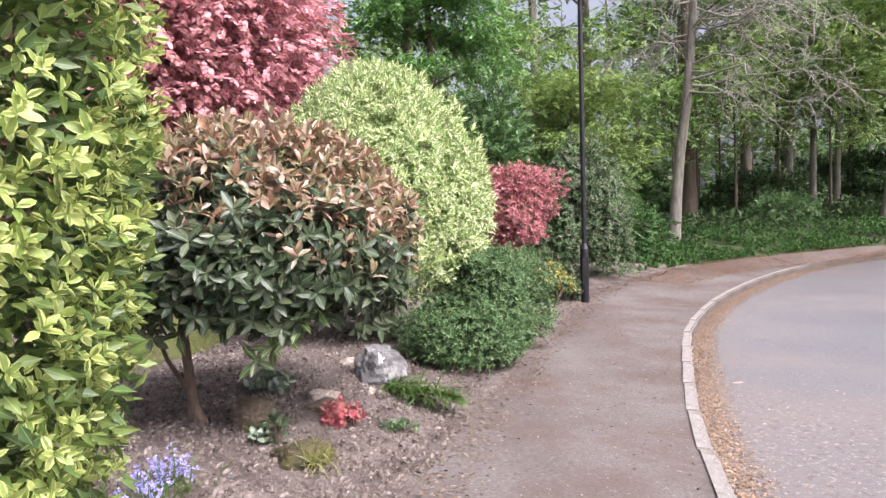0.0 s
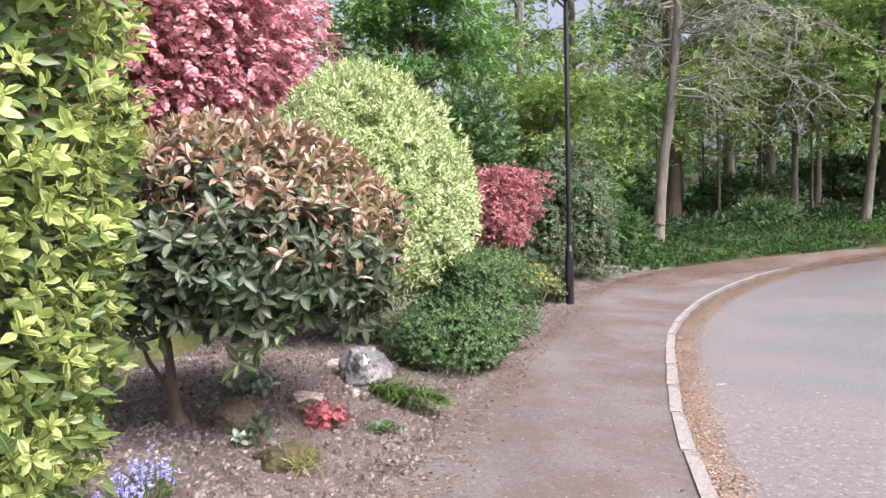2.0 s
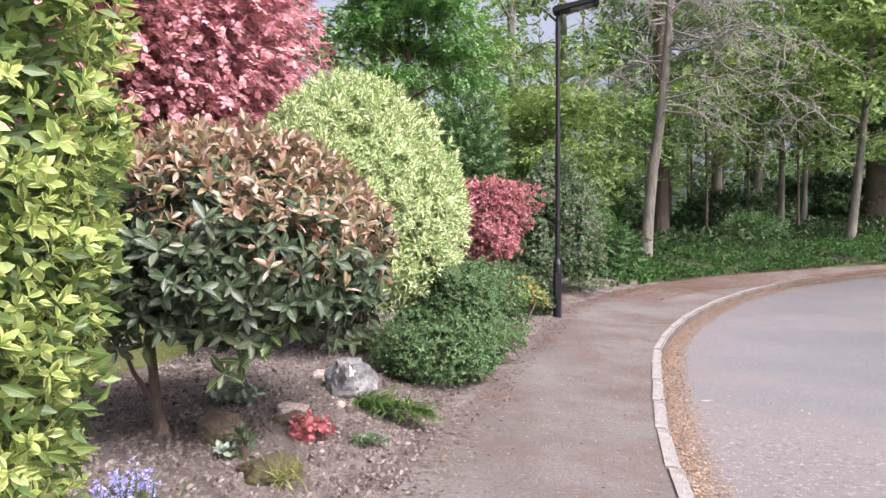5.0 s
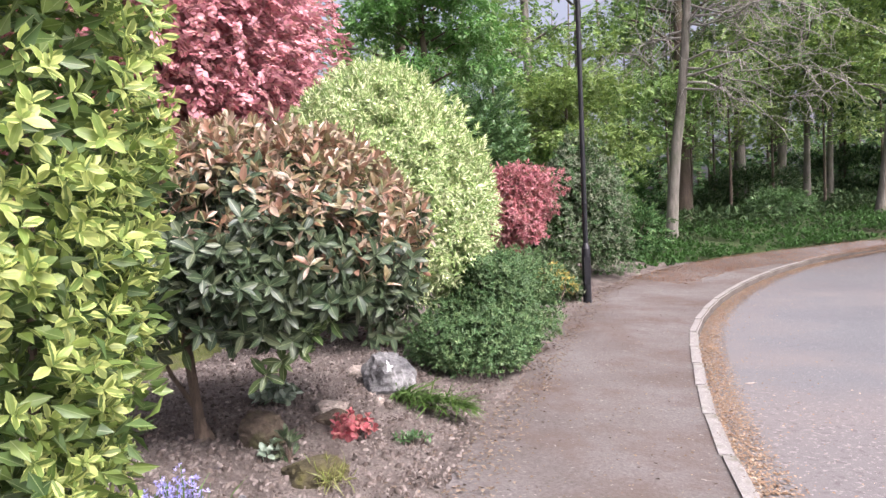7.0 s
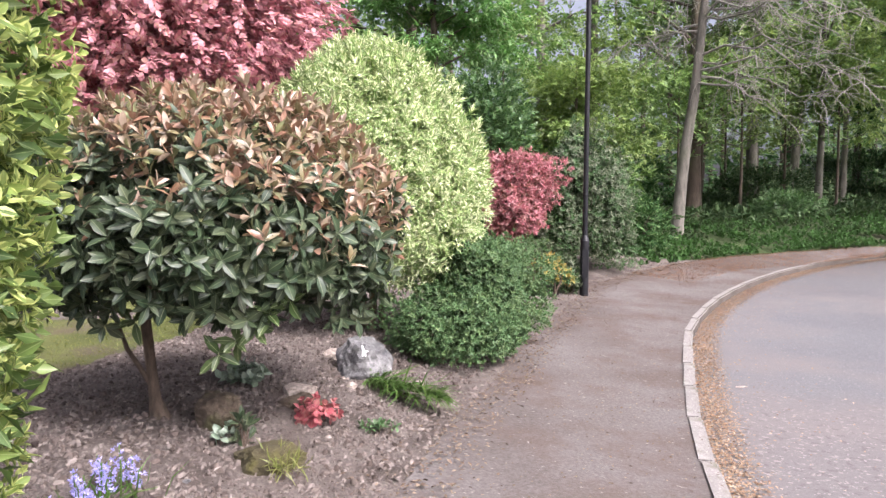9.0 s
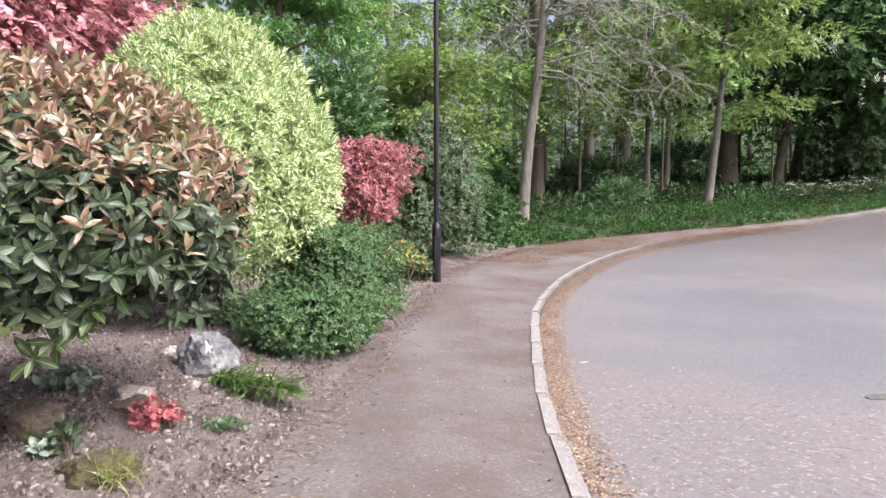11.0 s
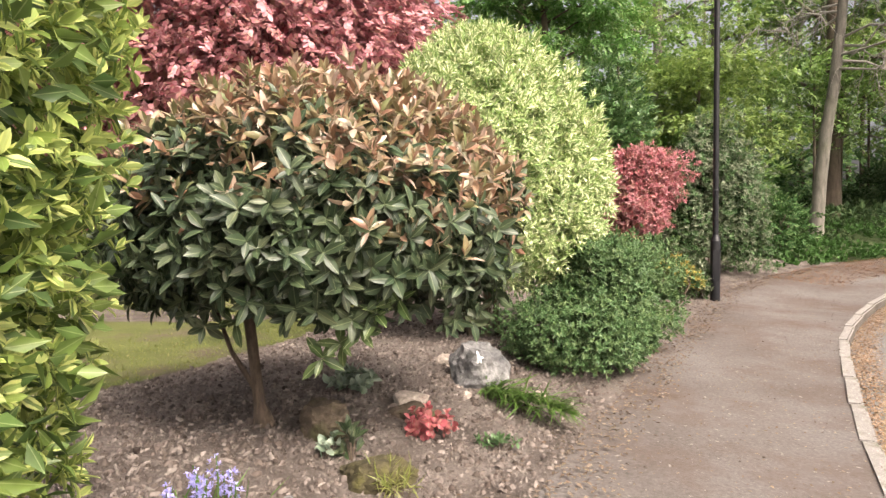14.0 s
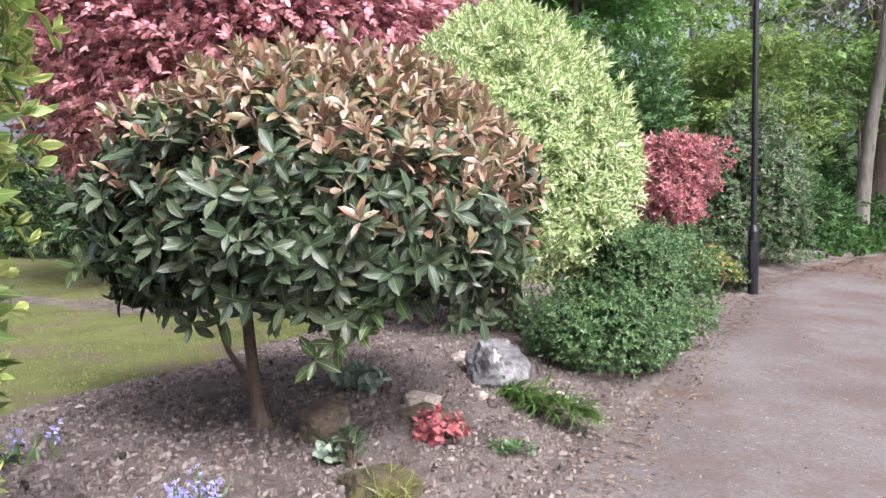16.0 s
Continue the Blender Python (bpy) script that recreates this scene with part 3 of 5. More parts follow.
def lay_kerb(parent, line, lo, hi, rise, stone):
    pts = offset(smooth_line(line, 0.9), -0.06)
    for a, b in zip(pts[:-1], pts[1:]):
        if not (lo < b[0] + b[1] < hi):
            continue
        za, zb = float(base_z(a[0], a[1])) + rise, float(base_z(b[0], b[1])) + rise
        ob = new("kerb_stone", stone)
        ob.parent = parent
        d = Vector((b[0] - a[0], b[1] - a[1], zb - za))
        ob.matrix_local = Matrix.Translation(((a[0] + b[0]) / 2, (a[1] + b[1]) / 2, (za + zb) / 2 + random.uniform(-0.006, 0.006))) @ \
            d.to_track_quat("X", "Z").to_matrix().to_4x4() @ pose(0, 0, 0, random.uniform(-1.5, 1.5), 0, random.uniform(-0.4, 0.4))


kerb = thing("kerb", 0, 0, 0, "weathered pale granite kerb stones along the path", "kerb", kind="structure")
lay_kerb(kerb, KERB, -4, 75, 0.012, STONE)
kerb_side = thing("kerb_side", 0, 0, 0, "grey kerb stones round the side pavement", "kerb", kind="structure")
lay_kerb(kerb_side, SIDE, 4, 38, -0.015, SIDE_STONE)


# ---- plants: shapes of crowns ----
def lumpy(rs, n, radii, lump=0.12, low=-1.0, shell=(0.8, 1.0), count=7):
    """Points and outward directions on an uneven ellipsoid, above low (in units of its height radius)."""
    d = unit(rs.normal(size=(n * 3, 3)))
    d = d[d[:, 2] > low][:n]
    f = np.ones(len(d))
    for _ in range(count):
        c = unit(rs.normal(size=(1, 3)))[0]
        f += lump * rs.uniform(-0.6, 1.0) * np.exp(-(1 - d @ c) * rs.uniform(4, 14))
    r = rs.uniform(*shell, size=len(d)) * f / f.mean()
    P = d * r[:, None] * np.array(radii)
    return P, unit(d / np.array(radii))


def whorls(rs, P, A, k, L, W, spread=(35, 80), jitter=0.3):
    """k leaves round each shoot tip P with axis A: bases, axes, upper sides, lengths, widths."""
    n = len(P)
    A = unit(A + rs.normal(size=A.shape) * jitter)
    e1 = unit(np.cross(A, rs.normal(size=A.shape)))
    e2 = np.cross(A, e1)
    az = (np.arange(k)[None] * 2.4 + rs.uniform(0, 6.28, (n, 1)) + rs.normal(size=(n, k)) * 0.2)
    el = np.radians(np.linspace(spread[1], spread[0], k)[None] + rs.normal(size=(n, k)) * 9)
    rad = e1[:, None] * np.cos(az)[..., None] + e2[:, None] * np.sin(az)[..., None]
    D = A[:, None] * np.cos(el)[..., None] + rad * np.sin(el)[..., None]
    N = A[:, None] * np.sin(el)[..., None] - rad * np.cos(el)[..., None]
    base = P[:, None] + A[:, None] * (np.linspace(-0.25, 0.1, k)[None, :, None] * L)
    ls = L * rs.uniform(0.65, 1.1, (n, k))
    return base.reshape(-1, 3), D.reshape(-1, 3), N.reshape(-1, 3), ls.ravel(), (ls * W * rs.uniform(0.85, 1.15, (n, k))).ravel()


def leaf_parts(parent, rs, arrays, mat, count, near):
    """The count leaves closest to the point near become parts of their own; returns the others."""
    B, D, N, L, W = arrays
    order = np.argsort(((B - np.array(near)) ** 2).sum(1))
    pick, rest = order[:count], order[count:]
    one = scatter("leaf", LEAF, [(0, 0, 0)], [(0, 1, 0)], [(0, 0, 1)], 1.0, 1.0, mat, True)
    for i in pick:
        d = unit(D[i:i + 1])[0]
        s = np.cross(d, N[i])
        s /= np.linalg.norm(s)
        u = np.cross(s, d)
        ob = new("leaf", one)
        ob.parent = parent
        ob.matrix_local = Matrix(((s[0] * W[i], d[0] * L[i], u[0] * L[i], B[i][0]), (s[1] * W[i], d[1] * L[i], u[1] * L[i], B[i][1]),
                                  (s[2] * W[i], d[2] * L[i], u[2] * L[i], B[i][2]), (0, 0, 0, 1)))
    return tuple(a[rest] for a in arrays)


def inner(rs, n, radii, low, L, mat, centre, name="inner_foliage", shell=(0.35, 0.85), tpl=SMALL, aspect=0.5):
    P, A = lumpy(rs, n, radii, 0.1, low, shell)
    D = unit(A + rs.normal(size=A.shape) * 0.8)
    return scatter(name, tpl, P + np.array(centre), D, unit(A + rs.normal(size=A.shape) * 0.5), L * rs.uniform(0.7, 1.2, len(P)), L * aspect, mat)


def stems(rs, n, centre, radii, low, r0, spread, mat, name="stem", base=(0, 0, 0)):
    """n woody stems from the base up into the crown, each its own part mesh."""
    out = []
    for _ in range(n):
        a, q = rs.uniform(0, 6.28), rs.uniform(0.2, 0.8)
        tip = Vector((centre[0] + radii[0] * q * math.cos(a), centre[1] + radii[1] * q * math.sin(a), centre[2] + radii[2] * rs.uniform(0.1, 0.6)))
        b = Vector(base) + Vector((spread * math.cos(a), spread * math.sin(a), -0.05))
        mid = b.lerp(tip, 0.45) + Vector((rs.normal() * 0.05, rs.normal() * 0.05, 0.05))
        out.append(tube_mesh(name, [b, b.lerp(mid, 0.5), mid, mid.lerp(tip, 0.5), tip], [r0, r0 * 0.85, r0 * 0.65, r0 * 0.45, r0 * 0.2], mat, 7))
    return out


# ---- garden: the large shrubs ----
def golden_shrub(x, y):
    z = ground_at(x, y)
    rs = np.random.RandomState(11)
    t = thing("golden_shrub", x, y, z, "tall golden-variegated evergreen shrub with pointed leaves beside the path", "shrub")
    c, r = (0, 0, 1.30), (0.595, 0.665, 1.50)
    for me in stems(rs, 7, c, r, -1, 0.018, 0.12, M_STEM):
        part("stem", me, t)
    P, A = lumpy(rs, 4500, r, 0.19, -0.86, (0.76, 1.0), 60)
    hollow = np.sin(7.5 * P[:, 0] + 3 * P[:, 2] + 1) + np.sin(9 * P[:, 1] - 2.5 * P[:, 2]) + np.sin(8.2 * P[:, 2] + 4 * P[:, 0]) + rs.normal(size=len(P)) * 0.35
    P, A = P[hollow > -1.75], A[hollow > -1.75]
    P[:, :2] *= 0.76 + 0.24 * step01(P[:, 2:], -1.2, 0.5)
    arrays = whorls(rs, P + np.array(c), unit(A + np.array([0, 0, 0.45])), 6, 0.041, 0.48, (20, 95))
    rest = leaf_parts(t, rs, arrays, M_GOLD, 300, (0.45, -0.7, 1.2))
    part("crown", scatter("crown", LEAF, *rest, M_GOLD, True), t, kind="stuff")
    # shade inside the crown is put into the colour of these leaves
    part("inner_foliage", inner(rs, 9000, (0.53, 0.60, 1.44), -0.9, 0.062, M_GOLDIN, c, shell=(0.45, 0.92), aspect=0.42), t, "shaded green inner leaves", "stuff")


def standard_shrub(x, y):
    """A shrub on a clear stem: dark glossy leaves under a cap of copper young growth."""
    z = ground_at(x, y)
    rs = np.random.RandomState(21)
    t = thing("standard_shrub", x, y, z, "broad evergreen shrub on one trunk, copper young leaves above dark green", "shrub")
    part("trunk", tube_mesh("trunk", [(0.02, 0, -0.05), (0.0, 0, 0.03), (-0.02, 0, 0.12), (-0.04, 0.0, 0.3), (-0.08, 0.02, 0.55), (-0.06, 0.05, 0.8)],
                            [0.062, 0.052, 0.031, 0.027, 0.028, 0.026], M_STEM, 12), t)
    part("side_stem", tube_mesh("side_stem", [(0.0, 0, 0.13), (-0.06, -0.02, 0.24), (-0.15, -0.03, 0.38), (-0.24, -0.02, 0.6)], [0.016, 0.014, 0.012, 0.008], M_STEM, 8), t)
    c, r = (0.25, 0.12, 0.99), (1.02, 0.92, 0.72)
    for me in stems(rs, 9, c, r, -1, 0.025, 0.02, M_STEM, "limb", (-0.06, 0.05, 0.65)):
        part("limb", me, t)
    P, A = lumpy(rs, 2500, r, 0.15, -0.52, (0.80, 1.04), 24)
    P[:, :2] *= np.where(P[:, 2:] > 0, 1 - 0.16 * (P[:, 2:] / r[2]) ** 2, 1 - 0.5 * (P[:, 2:] / r[2]) ** 2)
    # the skirt hangs unevenly
    hang = (P[:, 2] < -0.2)
    P[hang, 2] += rs.uniform(-0.10, 0.06, hang.sum())
    P = P + np.array(c)
    hgt = (P[:, 2] - c[2]) / r[2]
    copper = hgt + rs.normal(size=len(P)) * 0.22 + 0.30 * (P[:, 0] - c[0]) / r[0] * (hgt > -0.5) > 0.34
    g = whorls(rs, P[~copper], unit(A[~copper] + np.array([0, 0, 0.35])), 7, 0.094, 0.42, (40, 100), 0.3)
    rest = leaf_parts(t, rs, g, M_VIBG, 300, (0.3, -1.2, 0.8))
    part("crown", scatter("crown", LEAF, *rest, M_VIBG, True), t, kind="stuff")
    k = whorls(rs, P[copper] + np.array([0, 0, 0.02]), unit(A[copper] + np.array([0, 0, 0.8])), 7, 0.080, 0.38, (15, 85), 0.45)
    part("young_growth", scatter("young_growth", LEAF, *k, M_VIBC, True), t, "copper-brown young leaves", "stuff")
    # a few lanky shoots above the outline
    Q, B = lumpy(rs, 40, (r[0] * 0.9, r[1] * 0.9, r[2]), 0.1, 0.35, (1.03, 1.13))
    k = whorls(rs, Q + np.array(c), unit(B + np.array([0, 0, 1.2])), 6, 0.09, 0.36, (8, 50))
    part("long_growth", scatter("long_shoots", LEAF, *k, M_VIBC, True), t, "copper shoots standing above the crown", "stuff")
    part("inner_foliage", inner(rs, 4500, (0.95, 0.85, 0.64), -0.45, 0.10, M_VIBG, c, shell=(0.4, 0.9), tpl=LEAF, aspect=0.42), t, "dark inner leaves", "stuff")
    # pale young leaves on the lowest shoots
    low = np.array([(0.60, -0.47, 0.52), (0.68, -0.45, 0.58), (0.75, -0.47, 0.64), (0.12, -0.47, 0.60), (0.0, -0.45, 0.64), (0.84, -0.47, 0.70), (0.52, -0.47, 0.46), (-0.55, -0.47, 0.80)])
    k = whorls(rs, low, unit(np.tile([0.1, -0.6, 0.3], (len(low), 1))), 7, 0.105, 0.42, (30, 110), 0.4)
    part("low_growth", scatter("low_shoots", LEAF, *k, M_VIBL, True), t, "lighter green leaves on low shoots", "stuff")


def dome_shrub(x, y):
    z = ground_at(x, y)
    rs = np.random.RandomState(31)
    t = thing("dome_shrub", x, y, z, "large dome-shaped cream and green variegated shrub", "shrub")
    c, r = (0, 0, 1.40), (1.06, 1.05, 1.28)
    for me in stems(rs, 8, c, r, -1, 0.03, 0.15, M_STEM):
        part("stem", me, t)
    P, A = lumpy(rs, 6400, r, 0.09, -0.78, (0.83, 1.05), 26)
    P[:, :2] *= np.where(P[:, 2:] > 0, 1 - 0.27 * (P[:, 2:] / r[2]) ** 2, 1 - 0.10 * (P[:, 2:] / r[2]) ** 2)
    arrays = whorls(rs, P + np.array(c), unit(A + np.array([0, 0, 0.5])), 7, 0.088, 0.225, (18, 88))
    part("crown", scatter("crown", SMALL, *arrays, M_DOME), t, kind="stuff")
    Q, B = lumpy(rs, 420, r, 0.10, 0.0, (0.98, 1.10), 26)
    Q[:, :2] *= 1 - 0.27 * (Q[:, 2:] / r[2]) ** 2
    k = whorls(rs, Q + np.array(c), unit(B + np.array([0.1, 0, 1.0])), 8, 0.105, 0.20, (6, 55), 0.35)
    part("long_growth", scatter("long_shoots", SMALL, *k, M_DOME), t, "pale feathery shoots standing off the dome", "stuff")
    part("inner_foliage", inner(rs, 11000, (0.98, 0.97, 1.2), -0.74, 0.09, M_DOME, c, shell=(0.55, 0.9), aspect=0.35), t, "shaded green inner leaves", "stuff")


def small_leaf_shrub(name, label, x, y, radii, mats, n, L, seed, low=-0.9, height=None, k=6, aspect=0.45, inner_mat=None, lump=0.25, group="", spread=(25, 85), lobes=((0, 0, 0, 1.0),), wisps=0):
    """A dense shrub with small leaves in whorls; mats are given from the outside of the crown's top to its sides."""
    z = ground_at(x, y)
    rs = np.random.RandomState(seed)
    t = thing(name, x, y, z, label, "shrub", group)
    c = (0, 0, height if height is not None else radii[2] * 0.9)
    for me in stems(rs, 6, c, radii, -1, 0.016, 0.1, M_STEM):
        part("stem", me, t)
    sets = [lumpy(rs, int(n * q * q), np.array(radii) * q, lump, low, (0.72, 1.06), 22) for _, _, _, q in lobes]
    P = np.vstack([p + np.array(o[:3]) for (p, _), o in zip(sets, lobes)])
    A = np.vstack([a for _, a in sets])
    ok = P[:, 2] + c[2] > 0.03
    P, A = P[ok], A[ok]
    pick = rs.randint(0, len(mats), len(P))
    for i, m in enumerate(mats):
        s = pick == i
        part("crown", scatter("crown", SMALL, *whorls(rs, P[s] + np.array(c), unit(A[s] + np.array([0, 0, 0.4])), k, L, aspect, spread), m), t, kind="stuff")
    if wisps:
        pick = rs.randint(0, len(P), wisps)
        Q = P[pick] + A[pick] * rs.uniform(0.02, 0.11, (wisps, 1)) + np.array(c)
        up = unit(A[pick] + np.array([0, 0, 0.7]))
        part("long_growth", scatter("long_shoots", SMALL, *whorls(rs, Q, up, k + 2, L, aspect, (8, 75), 0.4), mats[-1]), t, kind="stuff")
    for o in lobes:
        cc = (c[0] + o[0], c[1] + o[1], c[2] + o[2])
        # an inner_mat darker than the crown paints shade into its gaps
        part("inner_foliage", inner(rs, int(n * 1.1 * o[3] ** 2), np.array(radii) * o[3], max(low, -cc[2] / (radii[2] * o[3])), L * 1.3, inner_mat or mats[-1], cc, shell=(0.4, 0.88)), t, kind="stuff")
    return t


golden_shrub(-0.575, 1.29)
standard_shrub(-0.97, 3.62)
dome_shrub(-0.42, 6.55)
# low shrub: dark inner leaves colour in the shade between shoots
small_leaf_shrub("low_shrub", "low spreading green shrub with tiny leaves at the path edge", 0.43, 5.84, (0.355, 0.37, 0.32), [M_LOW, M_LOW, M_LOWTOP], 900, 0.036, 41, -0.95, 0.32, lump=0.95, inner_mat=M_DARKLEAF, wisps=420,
                 lobes=((-0.20, -0.10, -0.04, 0.9), (0.10, -0.05, 0.02, 0.85), (0.26, 0.22, 0.08, 0.8), (0.34, 0.50, 0.26, 0.8), (-0.12, 0.25, 0.12, 0.85), (0.38, 0.80, 0.34, 0.7), (0.32, 0.12, -0.10, 0.75), (0.44, 0.42, -0.08, 0.7), (0.08, 0.42, 0.34, 0.9), (0.30, 0.62, 0.48, 0.85), (0.30, 0.50, 0.52, 0.45), (0.05, 0.3, 0.6, 0.4), (0.42, 0.45, 0.0, 0.45)))
small_leaf_shrub("upright_shrub", "soft blue-green shrub growing against the variegated dome", 1.0, 6.95, (0.26, 0.26, 0.3), [M_LOW, M_LOWTOP], 520, 0.042, 42, -0.9, 0.72, lump=0.45, wisps=160,
                 lobes=((0, 0, 0, 1.0), (-0.2, -0.1, 0.1, 0.8), (0.05, 0.1, -0.3, 1.0)))
small_leaf_shrub("red_shrub", "clipped shrub covered in bright red young leaves", 1.14, 11.3, (0.45, 0.45, 0.42), [M_RED, M_PINK], 1150, 0.074, 43, -0.95, 1.42, k=6, aspect=0.34, inner_mat=M_RED, lump=0.75, wisps=260,
                 lobes=((-0.24, 0, 0.22, 0.85), (0.16, 0, 0.16, 0.85), (0.0, -0.1, 0.30, 0.7), (0.02, -0.1, -0.15, 0.95), (-0.18, -0.1, -0.48, 0.85), (0.12, -0.05, -0.40, 0.74)))
# grey shrub: its inside is coloured dark too, for shade in the gaps
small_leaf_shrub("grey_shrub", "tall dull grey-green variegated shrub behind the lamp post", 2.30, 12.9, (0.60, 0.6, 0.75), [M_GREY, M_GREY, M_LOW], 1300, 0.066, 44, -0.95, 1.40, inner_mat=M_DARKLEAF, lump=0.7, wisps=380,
                 lobes=((-0.3, 0, 0.25, 0.85), (0.15, 0, 0.45, 0.8), (0.3, 0, -0.3, 1.0), (-0.3, -0.1, -0.6, 0.9), (0.55, 0.3, 0.1, 0.75), (0.55, 0.3, -0.75, 0.85), (-0.05, 0, 0.8, 0.45)))
small_leaf_shrub("yellow_shrub", "small shrub with yellow-orange young leaves", 1.55, 10.2, (0.22, 0.22, 0.18), [M_YELLOW, M_LOW], 160, 0.07, 45, -0.7, 0.40, lobes=((0, 0, 0, 1), (0.16, 0.1, -0.1, 0.9)))
small_leaf_shrub("dark_shrub", "dark low shrub behind the yellow one", 1.85, 10.75, (0.3, 0.3, 0.3), [M_DARKLEAF, M_GREY], 260, 0.07, 46, -0.9, 0.25)


# ---- lamp post ----
def lamp_post(x, y):
    t = thing("street_lamp", x, y, ground_at(x, y), "tall black-painted steel lamp post with a flat lantern", "street lamp")
    lathe = lambda name, prof, sides=20: tube_mesh(name, [(0, 0, h) for h, _ in prof], [r for _, r in prof], M_POST, sides)
    part("base_section", lathe("base_section", [(-0.2, 0.066), (0.0, 0.066), (0.81, 0.066), (0.83, 0.064)]), t)
    part("shoulder", lathe("shoulder", [(0.83, 0.064), (0.855, 0.056), (0.88, 0.043), (0.90, 0.040)]), t)
    part("shaft", lathe("shaft", [(0.90, 0.039), (2.3, 0.038), (4.6, 0.037), (4.68, 0.037)]), t)
    part("band", lathe("band", [(1.48, 0.040), (1.485, 0.043), (1.51, 0.043), (1.515, 0.040)]), t)
    bm = bmesh.new()
    bmesh.ops.create_cube(bm, size=1)
    bmesh.ops.scale(bm, vec=(0.085, 0.012, 0.42), verts=bm.verts)
    bmesh.ops.bevel(bm, geom=bm.edges[:], offset=0.004, segments=2, affect="EDGES")
    bmesh.ops.translate(bm, vec=(0, -0.064, 0.48), verts=bm.verts)
    part("door", bm_mesh("door", bm, M_POST), t)
    bm = bmesh.new()
    bmesh.ops.create_cube(bm, size=1)
    for v in bm.verts:
        w = 0.10 if v.co.x < 0 else 0.15
        v.co = Vector((-0.08 if v.co.x < 0 else 0.62, v.co.y * 2 * w, 0.03 + v.co.z * (0.11 if v.co.x < 0 else 0.07) + (0.0 if v.co.x < 0 else 0.10)))
    bmesh.ops.bevel(bm, geom=bm.edges[:], offset=0.02, segments=3, affect="EDGES")
    head = part("lantern", bm_mesh("lantern", bm, M_POST), t, "flat black lantern")
    head.location, head.rotation_euler = (0, 0, 4.69), (0, 0, radians(-12))
    bm = bmesh.new()
    bmesh.ops.create_cube(bm, size=1)
    bmesh.ops.scale(bm, vec=(0.34, 0.19, 0.012), verts=bm.verts)
    bmesh.ops.rotate(bm, matrix=Matrix.Rotation(radians(-9.5), 3, "Y"), verts=bm.verts)
    bmesh.ops.translate(bm, vec=(0.36, 0, 0.047), verts=bm.verts)
    part("lens", bm_mesh("lens", bm, M_GLASS), head, "clouded lens")


lamp_post(2.124, 10.61)


# ---- trees ----
def trunk_mesh(name, rs, h, r, lean, mat, sides=12, wig=0.06):
    pts, rad = [], []
    for i in range(11):
        u = i / 10
        pts.append((lean[0] * h * u + wig * h * 0.08 * math.sin(5 * u + rs.uniform(0, 1)), lean[1] * h * u + wig * h * 0.08 * math.cos(4 * u), h * u - (0.15 if i == 0 else 0)))
        rad.append(r * (1.35 if i == 0 else 1.0) * (1 - 0.72 * u) + 0.008)
    return tube_mesh(name, pts, rad, mat, sides), pts


def clumps(rs, tips, per, radii, size, mat, name="crown", droop=0.15, level=1.2):
    """Leafy sprays massed round the branch tips, in flattish tiers."""
    tips = np.repeat(np.array(tips), per, 0)
    off = rs.normal(size=tips.shape) * np.array(radii) * 0.55
    P = tips + off
    D = unit(off * np.array([1, 1, 0.3]) + rs.normal(size=off.shape) * 0.5 * np.array(radii).max() - np.array([0, 0, droop]))
    N = unit(rs.normal(size=off.shape) * 0.55 + np.array([0, 0, level]))
    L = size * rs.uniform(0.6, 1.25, len(P))
    h = len(P) // 2
    return [scatter(name, SPRAYS[i], P[s], D[s], N[s], L[s], L[s], mat) for i, s in enumerate((slice(0, h), slice(h, None)))]


def tree(name, label, x, y, h, r, seed, mat, barkmat, crown_lo, crown_r, limbs=14, per=58, size=0.47, lean=(0, 0), clump=(1.2, 1.2, 0.5), toward=None, group="woodland trees", droop=0.15, level=1.2, full=None):
    rs = np.random.RandomState(seed)
    t = thing(name, x, y, ground_at(x, y), label, "tree", group)
    me, pts = trunk_mesh("trunk", rs, h, r, lean, barkmat)
    part("trunk", me, t)
    tips = []
    for i in range(limbs):
        u = crown_lo / h + (1 - crown_lo / h) * (i + rs.uniform(0, 0.8)) / limbs
        k = min(9, int(u * 10))
        b = Vector(pts[k]).lerp(Vector(pts[k + 1]), u * 10 - k)
        a = 2.4 * i + rs.uniform(-0.4, 0.4)
        if toward is not None and i % 3 == 0:
            a = toward + rs.uniform(-0.5, 0.5)
        reach = crown_r * (1.05 - 0.55 * u) * rs.uniform(0.6, 1.1)
        tip = b + Vector((math.cos(a) * reach, math.sin(a) * reach, reach * rs.uniform(-0.05, 0.45)))
        mid = b.lerp(tip, 0.5) + Vector((0, 0, reach * 0.12))
        lr = r * (1 - 0.7 * u) * 0.45
        part("limb", tube_mesh("limb", [b, b.lerp(mid, 0.5), mid, mid.lerp(tip, 0.55), tip], [lr, lr * 0.8, lr * 0.6, lr * 0.4, lr * 0.12], barkmat, 6), t)
        tips += [tuple(tip), tuple(mid.lerp(tip, 0.4))]
    if mat:
        for me in clumps(rs, tips, per, clump, size, mat, droop=droop, level=level):
            part("crown", me, t, kind="stuff")
    if full:
        n, rad, cz = full
        P, A = lumpy(rs, n, rad, 0.35, -0.85, (0.55, 1.06), 24)
        k = np.array([lean[0] * cz, lean[1] * cz, cz])
        D = unit(A * np.array([1, 1, 0.3]) + rs.normal(size=A.shape) * 0.5 - np.array([0, 0, 0.3]))
        N = unit(A * 0.5 + np.array([0, 0, 0.9]) + rs.normal(size=A.shape) * 0.4)
        L = size * rs.uniform(0.6, 1.25, len(P))
        part("crown", scatter("crown", SPRAYS[seed % 2], P + k, D, N, L, L, mat), t, kind="stuff")
    return t


